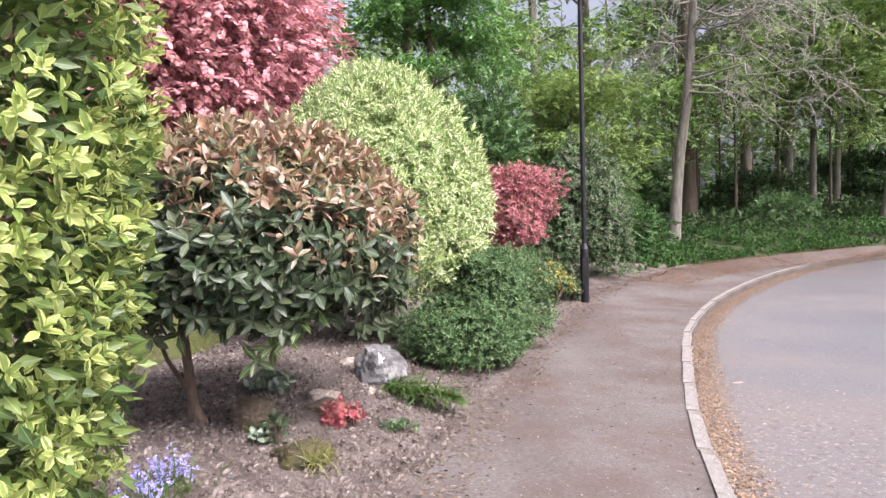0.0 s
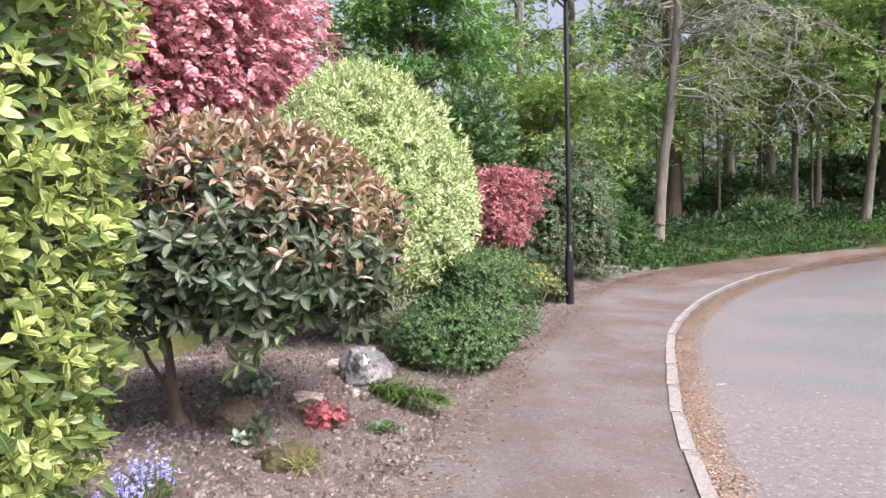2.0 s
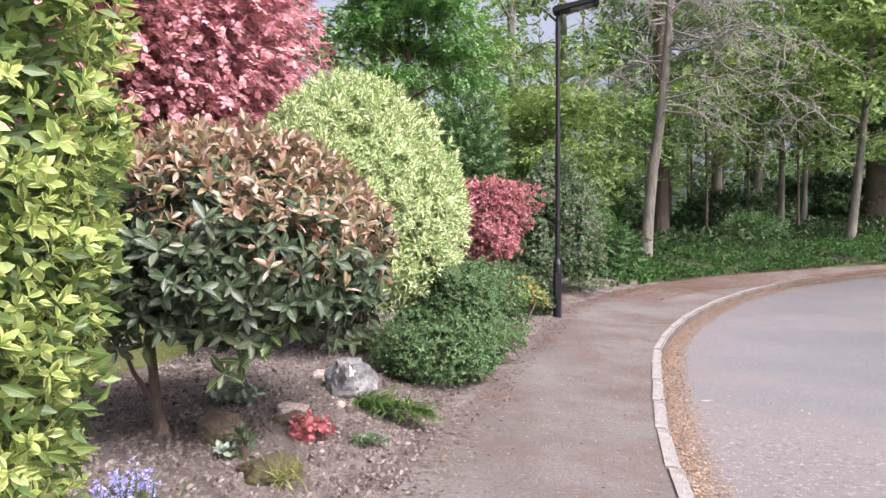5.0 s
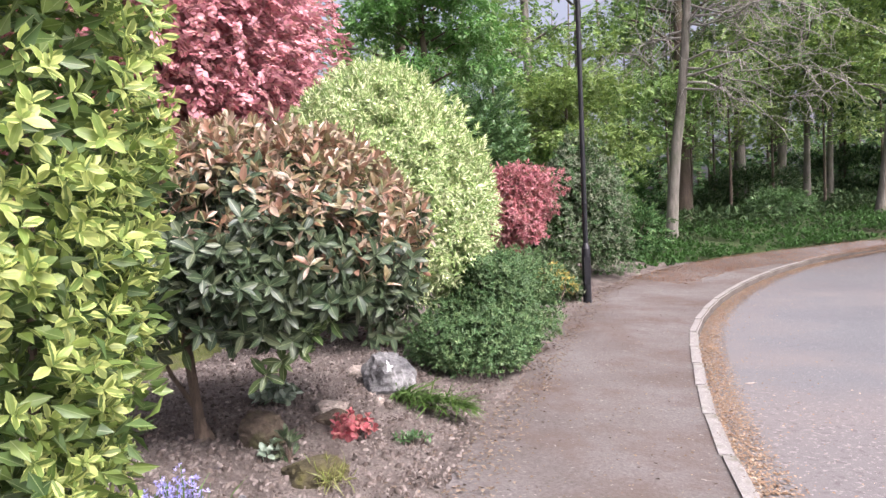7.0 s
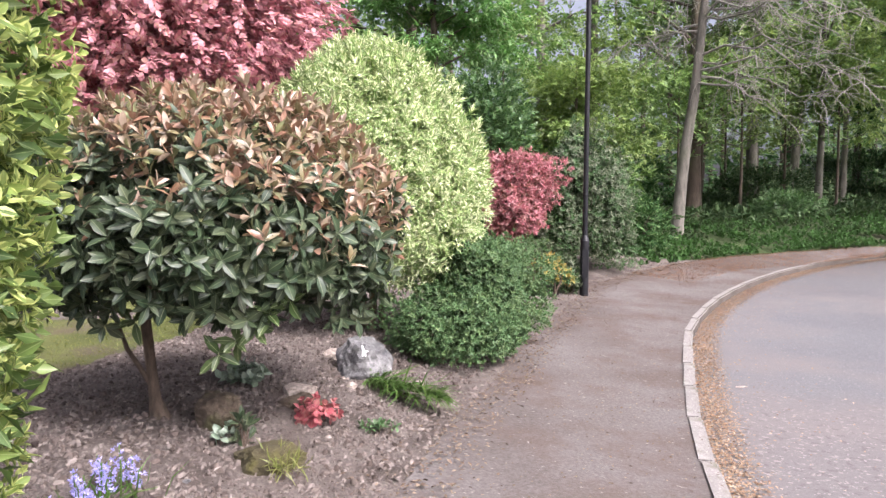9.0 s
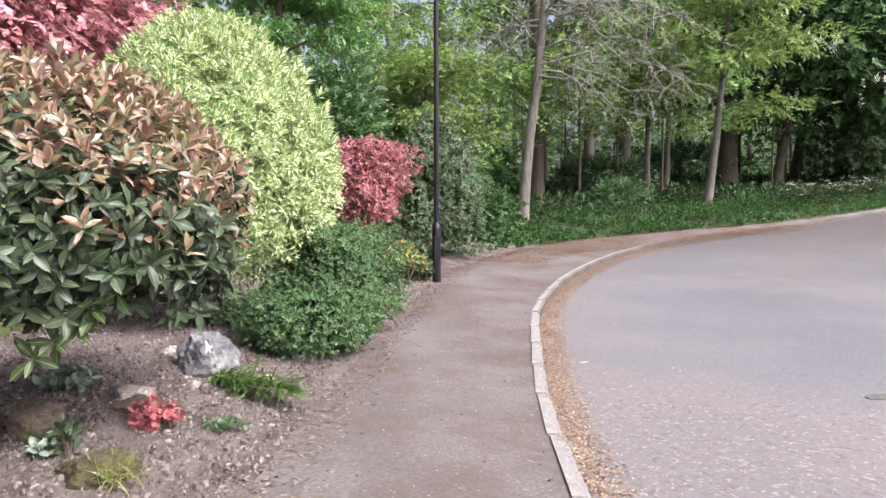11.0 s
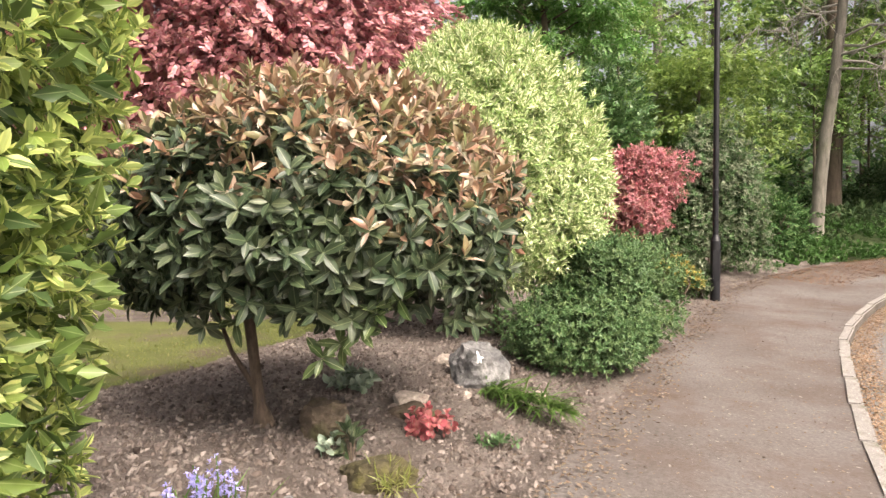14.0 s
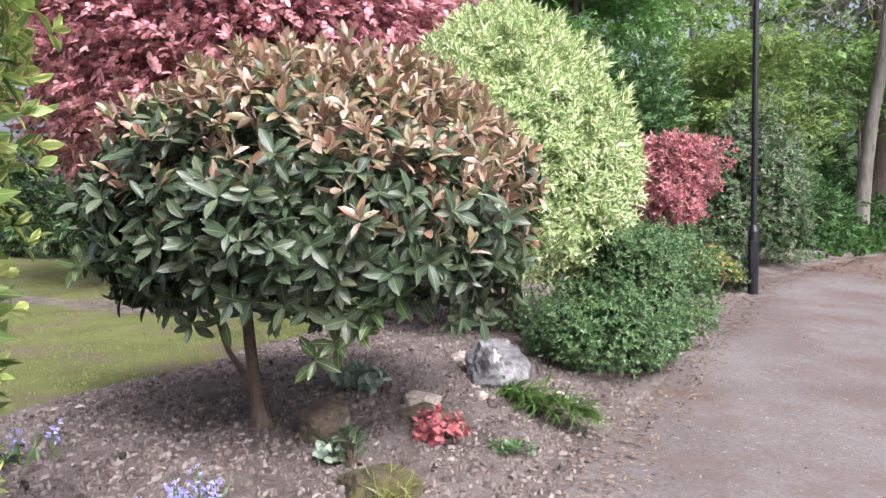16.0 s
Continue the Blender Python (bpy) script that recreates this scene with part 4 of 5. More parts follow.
def copper_beech(x, y):
    rs = np.random.RandomState(71)
    t = thing("copper_beech", x, y, ground_at(x, y), "large purple-leaved tree with branches down to the lawn", "tree")
    me, pts = trunk_mesh("trunk", rs, 7.5, 0.2, (0, 0), M_DARKBARK)
    part("trunk", me, t)
    tips = []
    for i in range(24):
        a = 2.4 * i + rs.uniform(-0.3, 0.3)
        zz = 1.0 + 6.0 * ((i * 0.618) % 1.0)
        reach = 3.5 * (1.0 if zz < 4 else 1 - (zz - 4) / 6) * rs.uniform(0.75, 1.05)
        b = Vector((0, 0, max(0.8, zz - 0.8)))
        tip = Vector((math.cos(a) * reach, math.sin(a) * reach, zz))
        mid = b.lerp(tip, 0.5) + Vector((0, 0, 0.4))
        part("limb", tube_mesh("limb", [b, b.lerp(mid, 0.5), mid, mid.lerp(tip, 0.55), tip], [0.06, 0.05, 0.035, 0.022, 0.008], M_DARKBARK, 6), t)
        tips += [tuple(tip), tuple(mid.lerp(tip, 0.5)), tuple(mid)]
    P, A = lumpy(rs, 11500, (3.75, 3.3, 3.5), 0.14, -0.85, (0.72, 1.03), 30)
    P[:, 2] += 4.1
    D = unit(A * np.array([1, 1, 0.2]) + rs.normal(size=A.shape) * 0.45 - np.array([0, 0, 0.45]))
    N = unit(A * 0.8 + np.array([0, 0, 0.7]) + rs.normal(size=A.shape) * 0.35)
    L = rs.uniform(0.15, 0.29, len(P))
    Q, B = lumpy(rs, 9000, (3.2, 2.8, 3.1), 0.14, -0.85, (0.55, 1.0), 30)
    M = rs.uniform(0.24, 0.40, len(Q))
    part("inner_foliage", scatter("inner_foliage", SPRAYS[1], Q + np.array([0, 0, 4.1]), B + rs.normal(size=B.shape) * 0.6 - np.array([0, 0, 0.5]), B + rs.normal(size=B.shape) * 0.5, M, M, M_PURPLE), t, kind="stuff")
    for i in (0, 1):
        q = slice(i, None, 2)
        part("crown", scatter("crown", ROUND[i], P[q], D[q], N[q], L[q], L[q], M_PURPLE), t, kind="stuff")


copper_beech(-5.05, 10.2)


def dead_tree(x, y):
    """A grey trunk with a tangle of bare drooping branches."""
    rs = np.random.RandomState(81)
    t = thing("bare_tree", x, y, ground_at(x, y), "pale grey tree with bare dead drooping branches", "tree")
    k_ = 0.845
    pts = [(0, 0, -0.2), (0.02, 0, 0.3), (0.10, 0, 1.5), (0.22, 0, 2.8), (0.42, 0, 4.2), (0.55, 0, 5.6), (0.70, 0, 7.5), (0.85, 0, 10), (1.0, 0, 13)]
    pts = [(px * k_, py, pz * k_) for px, py, pz in pts]
    part("trunk", tube_mesh("trunk", pts, [0.20, 0.163, 0.145, 0.135, 0.127, 0.114, 0.097, 0.076, 0.042], M_BARK, 14), t)
    v, f = [], []
    for i in range(26):
        z0 = rs.uniform(3.9, 7.8)
        b = Vector((np.interp(z0, [p[2] for p in pts], [p[0] for p in pts]), 0, z0))
        a = rs.uniform(-1.1, 0.7) if i % 4 else rs.uniform(2.2, 4.0)
        reach = rs.uniform(1.3, 5.4) if i % 4 else rs.uniform(0.9, 2.2)
        d, rise, sag = Vector((math.cos(a), math.sin(a), 0)), rs.uniform(0.2, 1.3), rs.uniform(0.8, 2.0)
        line, p = [b], b.copy()
        for u in (0.15, 0.3, 0.45, 0.6, 0.75, 0.9, 1.0):
            p = b + d * reach * u + Vector((rs.normal() * 0.13, rs.normal() * 0.13, (rise * u - sag * u * u) * reach * 0.33 + rs.normal() * 0.16))
            line.append(p)
        part("limb", tube_mesh("limb", line, [0.036, 0.029, 0.024, 0.019, 0.015, 0.011, 0.008, 0.004], M_TWIG, 6), t)
        for j in range(15):
            k = rs.randint(1, 7)
            p = line[k].lerp(line[k + 1], rs.uniform(0, 1))
            e = (d * 0.6 + Vector((rs.normal(), rs.normal(), rs.normal() * 0.9 - 0.25))).normalized()
            ln = rs.uniform(0.25, 1.3)
            q = [p, p + e * ln * 0.4 + Vector((0, 0, 0.03)), p + e * ln * 0.75 + Vector((rs.normal() * 0.12, 0, -0.10)), p + e * ln + Vector((rs.normal() * 0.15, 0, -0.4 * ln))]
            tube(v, f, q, [0.010, 0.008, 0.006, 0.0025], 4)
            for w in range(2):
                e2 = (e + Vector((rs.normal() * 0.8, rs.normal() * 0.8, rs.normal() * 0.8 - 0.3))).normalized() * ln * 0.45
                tube(v, f, [q[1 + w], q[1 + w] + e2 * 0.6, q[1 + w] + e2 + Vector((0, 0, -0.08))], [0.008, 0.006, 0.003], 3)
    part("twig_tangle", mesh_of("twigs", v, f, M_TWIG, True), t, "bleached bare twigs", "stuff")


dead_tree(5.56, 18.75)

WOOD = "slender woodland tree with fresh spring leaves"
tree("tree", "dark-trunked woodland tree with fresh leaves", 7.95, 26.0, 13, 0.26, 101, M_WOODLEAF, M_DARKBARK, 3.0, 4.0, lean=(0.0, 0.01))
tree("tree", WOOD, 11.4, 30.0, 15, 0.24, 102, M_WOODLEAF, M_BARK, 4.6, 4.5)
tree("tree", WOOD, 13.88, 31.9, 15, 0.20, 103, M_LIMELEAF, M_BARK, 4.6, 4.2, lean=(0.04, 0))
tree("tree", WOOD, 12.6, 26.5, 14, 0.12, 104, M_WOODLEAF, M_BARK, 4.2, 3.6)
tree("tree", WOOD, 16.2, 32.2, 14, 0.13, 105, M_LIMELEAF, M_BARK, 4.8, 3.8)
tree("tree", "leaning young tree with lime-green leaf tiers", 13.3, 23.0, 9.5, 0.135, 106, M_LIMELEAF, M_BARK, 3.2, 3.0, lean=(0.09, -0.02), clump=(1.2, 1.2, 0.25), toward=-1.0)
tree("tree", "thick dark-trunked woodland tree", 19.6, 32.6, 15, 0.46, 107, M_CHESTNUT, M_DARKBARK, 4.4, 4.6, size=0.5, full=(4500, (4.0, 4.0, 4.6), 9.6))
tree("tree", "leaning dark-trunked woodland tree", 21.5, 31.5, 13, 0.24, 121, M_CHESTNUT, M_DARKBARK, 4.4, 4.0, lean=(0.14, 0))
tree("tree", WOOD, 8.9, 28.5, 13, 0.10, 122, M_WOODLEAF, M_DARKBARK, 4.4, 3.2)
tree("tree", WOOD, 27.0, 38.0, 15, 0.3, 108, M_WOODLEAF, M_DARKBARK, 3.2, 5.0, lean=(0.1, 0))
tree("tree", "woodland tree in full dark leaf", 22.0, 36.0, 15, 0.28, 109, M_CHESTNUT, M_DARKBARK, 2.6, 5.0, size=0.5, full=(4500, (4.5, 4.5, 6.0), 8.5))
tree("tree", "woodland tree in full leaf", 2.4, 26.0, 14, 0.24, 110, M_WOODLEAF, M_BARK, 2.2, 4.2)
tree("tree", "woodland tree in full leaf", -1.8, 21.0, 13, 0.24, 111, M_WOODLEAF, M_DARKBARK, 2.4, 3.6)
tree("tree", "woodland tree in full leaf", 5.0, 31.0, 15, 0.26, 112, M_LIMELEAF, M_BARK, 2.0, 4.6)
tree("tree", "woodland tree in full leaf", -6.5, 23.0, 13, 0.26, 113, M_WOODLEAF, M_DARKBARK, 2.2, 4.6)
tree("tree", "woodland tree in full leaf", 9.6, 33.0, 15, 0.22, 114, M_LIMELEAF, M_BARK, 2.4, 4.4)
tree("tree", "dense woodland tree beside the road", 33.5, 36.0, 15, 0.35, 115, M_CHESTNUT, M_DARKBARK, 2.2, 5.5, size=0.5, full=(6000, (5.4, 5.0, 6.0), 8.0))
tree("tree", "dense woodland tree beside the road", 42.0, 40.0, 15, 0.35, 116, M_CHESTNUT, M_DARKBARK, 2.0, 6.0, size=0.5, full=(6000, (6, 5.5, 6.5), 8.0))
tree("maple_tree", "bright green small maple with layered leaves", -0.75, 17.4, 8.2, 0.14, 117, M_MAPLE, M_DARKBARK, 4.2, 2.2, limbs=18, per=130, size=0.30, clump=(0.7, 0.7, 0.22), group="")
tree("lime_shrub_tree", "low lime-green leafy tree at the wood edge", 3.0, 19.6, 4.6, 0.08, 118, M_LIMELEAF, M_DARKBARK, 1.8, 2.0, limbs=12, per=100, size=0.30, clump=(0.8, 0.8, 0.25), group="")
for i, (px, py, ph, m) in enumerate(((9.3, 25.0, 6.0, M_LIMELEAF), (11.4, 26.6, 7.0, M_WOODLEAF), (13.0, 26.0, 5.5, M_LIMELEAF), (16.8, 29.2, 6.5, M_WOODLEAF), (10.2, 29.5, 7.5, M_LIMELEAF),
                                    (20.6, 30.5, 6.5, M_CHESTNUT), (7.0, 24.4, 5.0, M_WOODLEAF), (3.9, 22.5, 6.0, M_LIMELEAF), (23.0, 33.0, 6.0, M_WOODLEAF), (1.0, 20.0, 6.5, M_WOODLEAF))):
    tree("sapling", "thin understorey sapling with loose spring leaves", px, py, ph, 0.05, 150 + i, m, M_DARKBARK, 2.5, 2.3, limbs=11, per=34, size=0.36, clump=(0.9, 0.9, 0.3), group="saplings")
chestnut = tree("horse_chestnut", "large dark horse chestnut covered in white flower candles", 25.5, 32.0, 15, 0.45, 119, M_CHESTNUT, M_DARKBARK, 2.6, 6.0, limbs=24, per=90, size=0.55, clump=(1.5, 1.5, 0.7), group="", droop=0.4, full=(7500, (6.2, 5.4, 5.6), 8.2))
rs_ = np.random.RandomState(5)
cand = rs_.normal(size=(460, 3))
cand = unit(cand)[cand[:, 1] < 0.5]
cand = cand * np.array([6.2, 5.5, 5.6]) * rs_.uniform(1.0, 1.14, (len(cand), 1)) + np.array([0, 0, 8.2])
cand = cand[(cand[:, 2] > 3.6)]
cb = np.repeat(cand, 14, 0) + rs_.normal(size=(len(cand) * 14, 3)) * np.array([0.045, 0.045, 0.12])
part("candle_blossom", scatter("flower_candles", SMALL, cb, rs_.normal(size=cb.shape) + np.array([0, 0, 0.6]), rs_.normal(size=cb.shape), 0.12, 0.09, M_BLOSSOM), chestnut, "upright white flower candles", "stuff")


def bush(name, label, x, y, r, hgt, mat, seed, n=1500, size=0.30):
    """A woodland bush of leafy sprays."""
    rs = np.random.RandomState(seed)
    t = thing(name, x, y, ground_at(x, y), label, "bush", "woodland bushes")
    for me in stems(rs, 5, (0, 0, hgt * 0.5), (r, r, hgt * 0.5), -1, 0.03, 0.1, M_DARKBARK):
        part("stem", me, t)
    P, A = lumpy(rs, n, (r, r, hgt * 0.55), 0.35, -0.95, (0.45, 1.05), 14)
    D = unit(A + rs.normal(size=A.shape) * 0.5)
    N = unit(A * 0.6 + np.array([0, 0, 0.9]) + rs.normal(size=A.shape) * 0.4)
    part("crown", scatter("crown", SPRAYS[seed % 2], P + np.array([0, 0, hgt * 0.5]), D, N, size * rs.uniform(0.6, 1.2, len(P)), size, mat), t, kind="stuff")


bush("yew_bush", "black-green evergreen bush under the chestnut", 26.0, 31.5, 2.6, 4.0, M_DARKLEAF, 201, 2600, 0.4)
bush("yew_bush", "black-green evergreen bush by the road bend", 31.5, 33.5, 2.4, 3.0, M_DARKLEAF, 202, 2200, 0.4)
bush("holly_bush", "dense mid-green evergreen bush below the maple", 0.5, 15.2, 1.15, 4.3, M_HOLLY, 203, 3600, 0.22)
bush("laurel_bush", "low dark-leaved bush among the trunks", 10.3, 23.5, 1.1, 0.8, M_HOLLY, 204, 1300, 0.22)
bush("laurel_bush", "low dark-leaved bush at the wood edge", 3.9, 15.6, 0.6, 1.2, M_CHESTNUT, 205, 500, 0.22)
bush("bramble_bush", "tangled brown-green undergrowth between trunks", 11.5, 28.5, 2.2, 1.6, M_DARKLEAF, 206, 1500, 0.35)
bush("bramble_bush", "tangled green undergrowth between trunks", 5.0, 28.5, 2.6, 2.6, M_CHESTNUT, 207, 2200, 0.35)
bush("bramble_bush", "tangled green undergrowth between trunks", 19.0, 36.0, 3.5, 2.2, M_DARKLEAF, 208, 1800, 0.4)
bush("bramble_bush", "leafy undergrowth behind the garden", 2.8, 20.0, 2.0, 2.6, M_WOODLEAF, 209, 2200, 0.3)
bush("bramble_bush", "leafy undergrowth behind the garden", -2.5, 18.0, 2.0, 3.0, M_CHESTNUT, 210, 2000, 0.3)
bush("bramble_bush", "tangled green undergrowth by the road bend", 37.0, 38.0, 3.0, 3.0, M_CHESTNUT, 211, 1800, 0.4)
for i, hx in enumerate((-17.0, -14.6, -12.2, -9.8, -7.4, -5.0)):
    bush("hedge_shrub", "tall dark evergreen hedge plant behind the lawn", hx, 15.4 + 0.3 * (i % 2), 1.6, 3.2, M_DARKLEAF, 220 + i, 900, 0.40)

# deep woods behind; low sprays get the darker leaf to paint in wood shade
rs_ = np.random.RandomState(9)
fw = np.column_stack([rs_.uniform(-40, 90, 27000), rs_.uniform(0, 1, 27000) ** 0.8 * 24 + 40, rs_.uniform(0, 1, 27000) ** 1.5 * 22])
fw[:, 1] += np.clip(fw[:, 0] - 20, 0, 60) * 0.45
fw[:, 2] += 1.6
keep = np.sin(fw[:, 0] * 0.55) + np.sin(fw[:, 2] * 0.7 + fw[:, 0] * 0.3) + np.sin(fw[:, 1] * 0.5 + fw[:, 0] * 0.2) > -2.6 + fw[:, 2] * 0.21
fw = fw[keep]
for mat, q in ((M_CHESTNUT, fw[:, 2] + rs_.normal(size=len(fw)) * 2 < 6.5), (M_WOODLEAF, None)):
    g = fw[q] if q is not None else fw[~sel]
    sel = q
    size = rs_.uniform(0.8, 1.8, len(g))
    tagged(new("far_woods", scatter("far_woods", SPRAYS[0], g, rs_.normal(size=g.shape) * np.array([1, 1, 0.4]), rs_.normal(size=g.shape) * 0.5 + np.array([0, -0.3, 1.0]), size, size, mat)),
           "distant green wood behind the nearer trunks", "woods", kind="stuff")
v, f = [], []
for i in range(60):
    tx, ty = rs_.uniform(-30, 70), rs_.uniform(38, 60)
    ty += max(0, tx - 20) * 0.45
    tz, hh, rr = ground_at(tx, ty), rs_.uniform(12, 18), rs_.uniform(0.1, 0.3)
    lx = rs_.normal() * 0.6
    tube(v, f, [(tx, ty, tz - 0.3), (tx + lx * 0.3, ty, tz + hh * 0.4), (tx + lx, ty, tz + hh)], [rr, rr * 0.7, rr * 0.2], 7)
tagged(new("far_trunks", mesh_of("far_trunks", v, f, M_DARKBARK, True)), "dim tree trunks deep in the wood", "woods", kind="stuff")

# ---- woodland floor ----
def on_land(rs, n, x0, x1, y0, y1, dmin, dmax, smin=14.0):
    xy = np.column_stack([rs.uniform(x0, x1, n), rs.uniform(y0, y1, n)])
    d = side_of(xy, BED_LINE)
    ok = (d > dmin) & (d < dmax) & (0.5 * xy[:, 0] + 0.86 * xy[:, 1] > smin)
    xy = xy[ok]
    return np.column_stack([xy, land_z(xy[:, 0], xy[:, 1])]), d[ok]


def herbs(name, label, rs, P, k, L, mat, aspect, tpl=SMALL, spread=(15, 75)):
    A = unit(rs.normal(size=P.shape) * 0.3 + np.array([0, 0, 1.0]))
    return tagged(new(name, scatter(name, tpl, *whorls(rs, P, A, k, L, aspect, spread), mat)), label, "undergrowth", kind="stuff")


def patchy(P, rs, k, bias):
    v = np.sin(P[:, 0] * k + 1.3) * np.sin(P[:, 1] * k * 1.2) + np.sin(P[:, 0] * k * 2.3 + P[:, 1] * k * 1.7) * 0.7 + rs.normal(size=len(P)) * 0.35
    return P[v > bias]


rs_ = np.random.RandomState(12)
P, d = on_land(rs_, 42000, 2, 34, 13, 36, 0.12, 7.0)
P[:, 2] += 0.03 + rs_.uniform(0, 0.12, len(P)) * step01(d, 0.2, 1.5)
keep = rs_.uniform(0, 1, len(P)) > step01(d, 2.0, 7.0)
P = patchy(P[keep], rs_, 1.1, -0.35)
herbs("ground_ivy", "bright green low herbs covering the woodland bank", rs_, P[:12000], 5, 0.12, M_IVY, 0.7)
P, d = on_land(rs_, 14000, 2, 34, 13, 36, 1.3, 8.0)
P[:, 2] += rs_.uniform(0.02, 0.42, len(P)) ** 1.5
P = patchy(P, rs_, 0.8, 0.15)
herbs("nettle_patch", "taller nettles and leafy stalks on the bank", rs_, P[:3200], 7, 0.13, M_HERB, 0.5)
P, d = on_land(rs_, 9000, 9, 50, 16, 44, 0.1, 2.2, 18)
P[:, 2] += rs_.uniform(0.0, 0.05, len(P))
P = patchy(P, rs_, 0.9, -0.2)
herbs("long_grass", "long grass along the road edge", rs_, P[:2600], 6, 0.20, M_GRASSY, 0.06, BLADE, (15, 75))
P, d = on_land(rs_, 9000, 2, 45, 18, 44, 4.0, 16)
P[:, 2] += rs_.uniform(0.0, 0.35, len(P))
P = patchy(P, rs_, 0.6, -0.1)
herbs("dark_undergrowth", "darker woodland plants under the trees", rs_, P[:4500], 7, 0.28, M_DARKLEAF, 0.5)
P, d = on_land(rs_, 9000, 3, 40, 14, 36, -0.1, 1.2)
P[:, 2] += 0.02
tagged(new("verge_litter", scatter("verge_litter", SMALL, P, rs_.normal(size=P.shape) * np.array([1, 1, 0.15]), rs_.normal(size=P.shape) * 0.3 + np.array([0, 0, 1]), 0.06, 0.04, M_LITTERDARK)),
       "brown leaf litter along the wood edge", "leaf litter", kind="stuff")


def parsley(x, y, seed):
    rs = np.random.RandomState(seed)
    z = ground_at(x, y)
    t = thing("cow_parsley", x, y, z, "clump of white-flowered cow parsley at the road edge", "wildflower", "cow parsley")
    v, f, heads = [], [], []
    for _ in range(7):
        a, ln = rs.uniform(0, 6.28), rs.uniform(0.1, 0.75)
        tip = Vector((math.cos(a) * ln, math.sin(a) * ln, rs.uniform(0.35, 0.9)))
        tube(v, f, [(math.cos(a) * 0.1, math.sin(a) * 0.1, -0.03), tip * 0.5 + Vector((0, 0, 0.1)), tip], [0.008, 0.006, 0.004], 4)
        heads.append(tip)
    part("stem_cluster", mesh_of("stems", v, f, M_HERB), t, kind="stuff")
    H = np.repeat(np.array(heads), 11, 0)
    H = H + rs.normal(size=H.shape) * np.array([0.08, 0.08, 0.015])
    part("flower_mass", scatter("flower_heads", SMALL, H, rs.normal(size=H.shape), rs.normal(size=H.shape) * 0.3 + np.array([0, 0, 1]), 0.035, 0.035, M_BLOSSOM), t, "flat white flower heads", "stuff")
    L_, _a = lumpy(rs, 160, (0.7, 0.7, 0.4), 0.2, -0.2, (0.3, 1.0))
    part("foliage", scatter("leaves", SPRAYS[0], L_ + np.array([0, 0, 0.15]), unit(_a + rs.normal(size=_a.shape) * 0.5), np.tile([0, 0, 1.0], (len(L_), 1)), 0.28, 0.28, M_HERB), t, kind="stuff")


for i, (px, py) in enumerate(((16.7, 23.2), (17.6, 23.6), (19.0, 24.4), (20.2, 25.2), (22.4, 26.4), (23.2, 26.9), (24.3, 27.6), (21.3, 26.2))):
    parsley(px, py, 300 + i)


def sign_post(x, y):
    z = ground_at(x, y)
    t = thing("marker_post", x, y, z, "slim white marker post on the far verge", "post")
    part("post", tube_mesh("post", [(0, 0, -0.2), (0, 0, 0.9), (0, 0, 1.0)], [0.07, 0.07, 0.06], M_SIGN, 8), t)
    bm = bmesh.new()
    bmesh.ops.create_cube(bm, size=1)
    bmesh.ops.scale(bm, vec=(0.16, 0.05, 0.22), verts=bm.verts)
    bmesh.ops.bevel(bm, geom=bm.edges[:], offset=0.01, segments=2, affect="EDGES")
    bmesh.ops.translate(bm, vec=(0, -0.06, 0.9), verts=bm.verts)
    part("plate", bm_mesh("plate", bm, M_SIGN), t)


sign_post(40.0, 36.6)


# ---- flower bed: stones and small plants ----
def rock(name, label, x, y, size, mat, seed, sink=0.25, rot=0.0, rough=0.25):
    rs = np.random.RandomState(seed)
    bm = bmesh.new()
    bmesh.ops.create_icosphere(bm, subdivisions=4, radius=0.5)
    off = Vector((seed * 1.7, seed * 0.3, 0))
    planes = [(Vector(n_).normalized(), h_) for n_, h_ in zip(rs.normal(size=(15, 3)), rs.uniform(0.33, 0.52, 15))] + [(Vector((0, 0, 1)), 0.44)]
    for vert in bm.verts:
        c = vert.co.normalized()
        reach = min([h_ / c.dot(n_) for n_, h_ in planes if c.dot(n_) > 0.15] + [0.58])
        vert.co = c * reach * (1 + 0.35 * rough * noise.noise(c * 2.1 + off) + 0.10 * noise.noise(c * 6 + off) + 0.03 * noise.noise(c * 17 + off))
        vert.co = Vector((vert.co.x * size[0], vert.co.y * size[1], (max(vert.co.z, -0.5) + 0.5 - sink) * size[2]))
    ob = tagged(new(name, bm_mesh(name, bm, mat, False)), label, "rock", "bed rocks")
    ob.location, ob.rotation_euler = (x, y, ground_at(x, y)), (0, 0, rot)
    return ob


big = rock("rock", "grey rock with a white quartz star in the bed", -0.17, 5.02, (0.40, 0.32, 0.38), M_ROCK, 4, 0.25, 0.3, 0.45)
v, f = [], []
for a, ln in ((0.3, 0.030), (1.9, 0.055), (2.7, 0.025), (4.4, 0.05), (5.2, 0.035)):
    tube(v, f, [(0, 0, 0), (math.cos(a) * ln * 0.6, 0.004, math.sin(a) * ln * 0.6), (math.cos(a) * ln, 0.012, math.sin(a) * ln)], [0.012, 0.009, 0.003], 6)
vein = part("quartz_vein", mesh_of("quartz_vein", v, f, M_QUARTZ, True), big, "white star-shaped quartz vein")
vein.location, vein.rotation_euler = (0.0, -0.165, 0.20), (radians(-25), 0, radians(-15))
rock("rock", "brown flat-topped stone beside the trunk", -0.66, 3.62, (0.31, 0.22, 0.30), M_BROWNROCK, 8, 0.36, -0.2, 0.3)
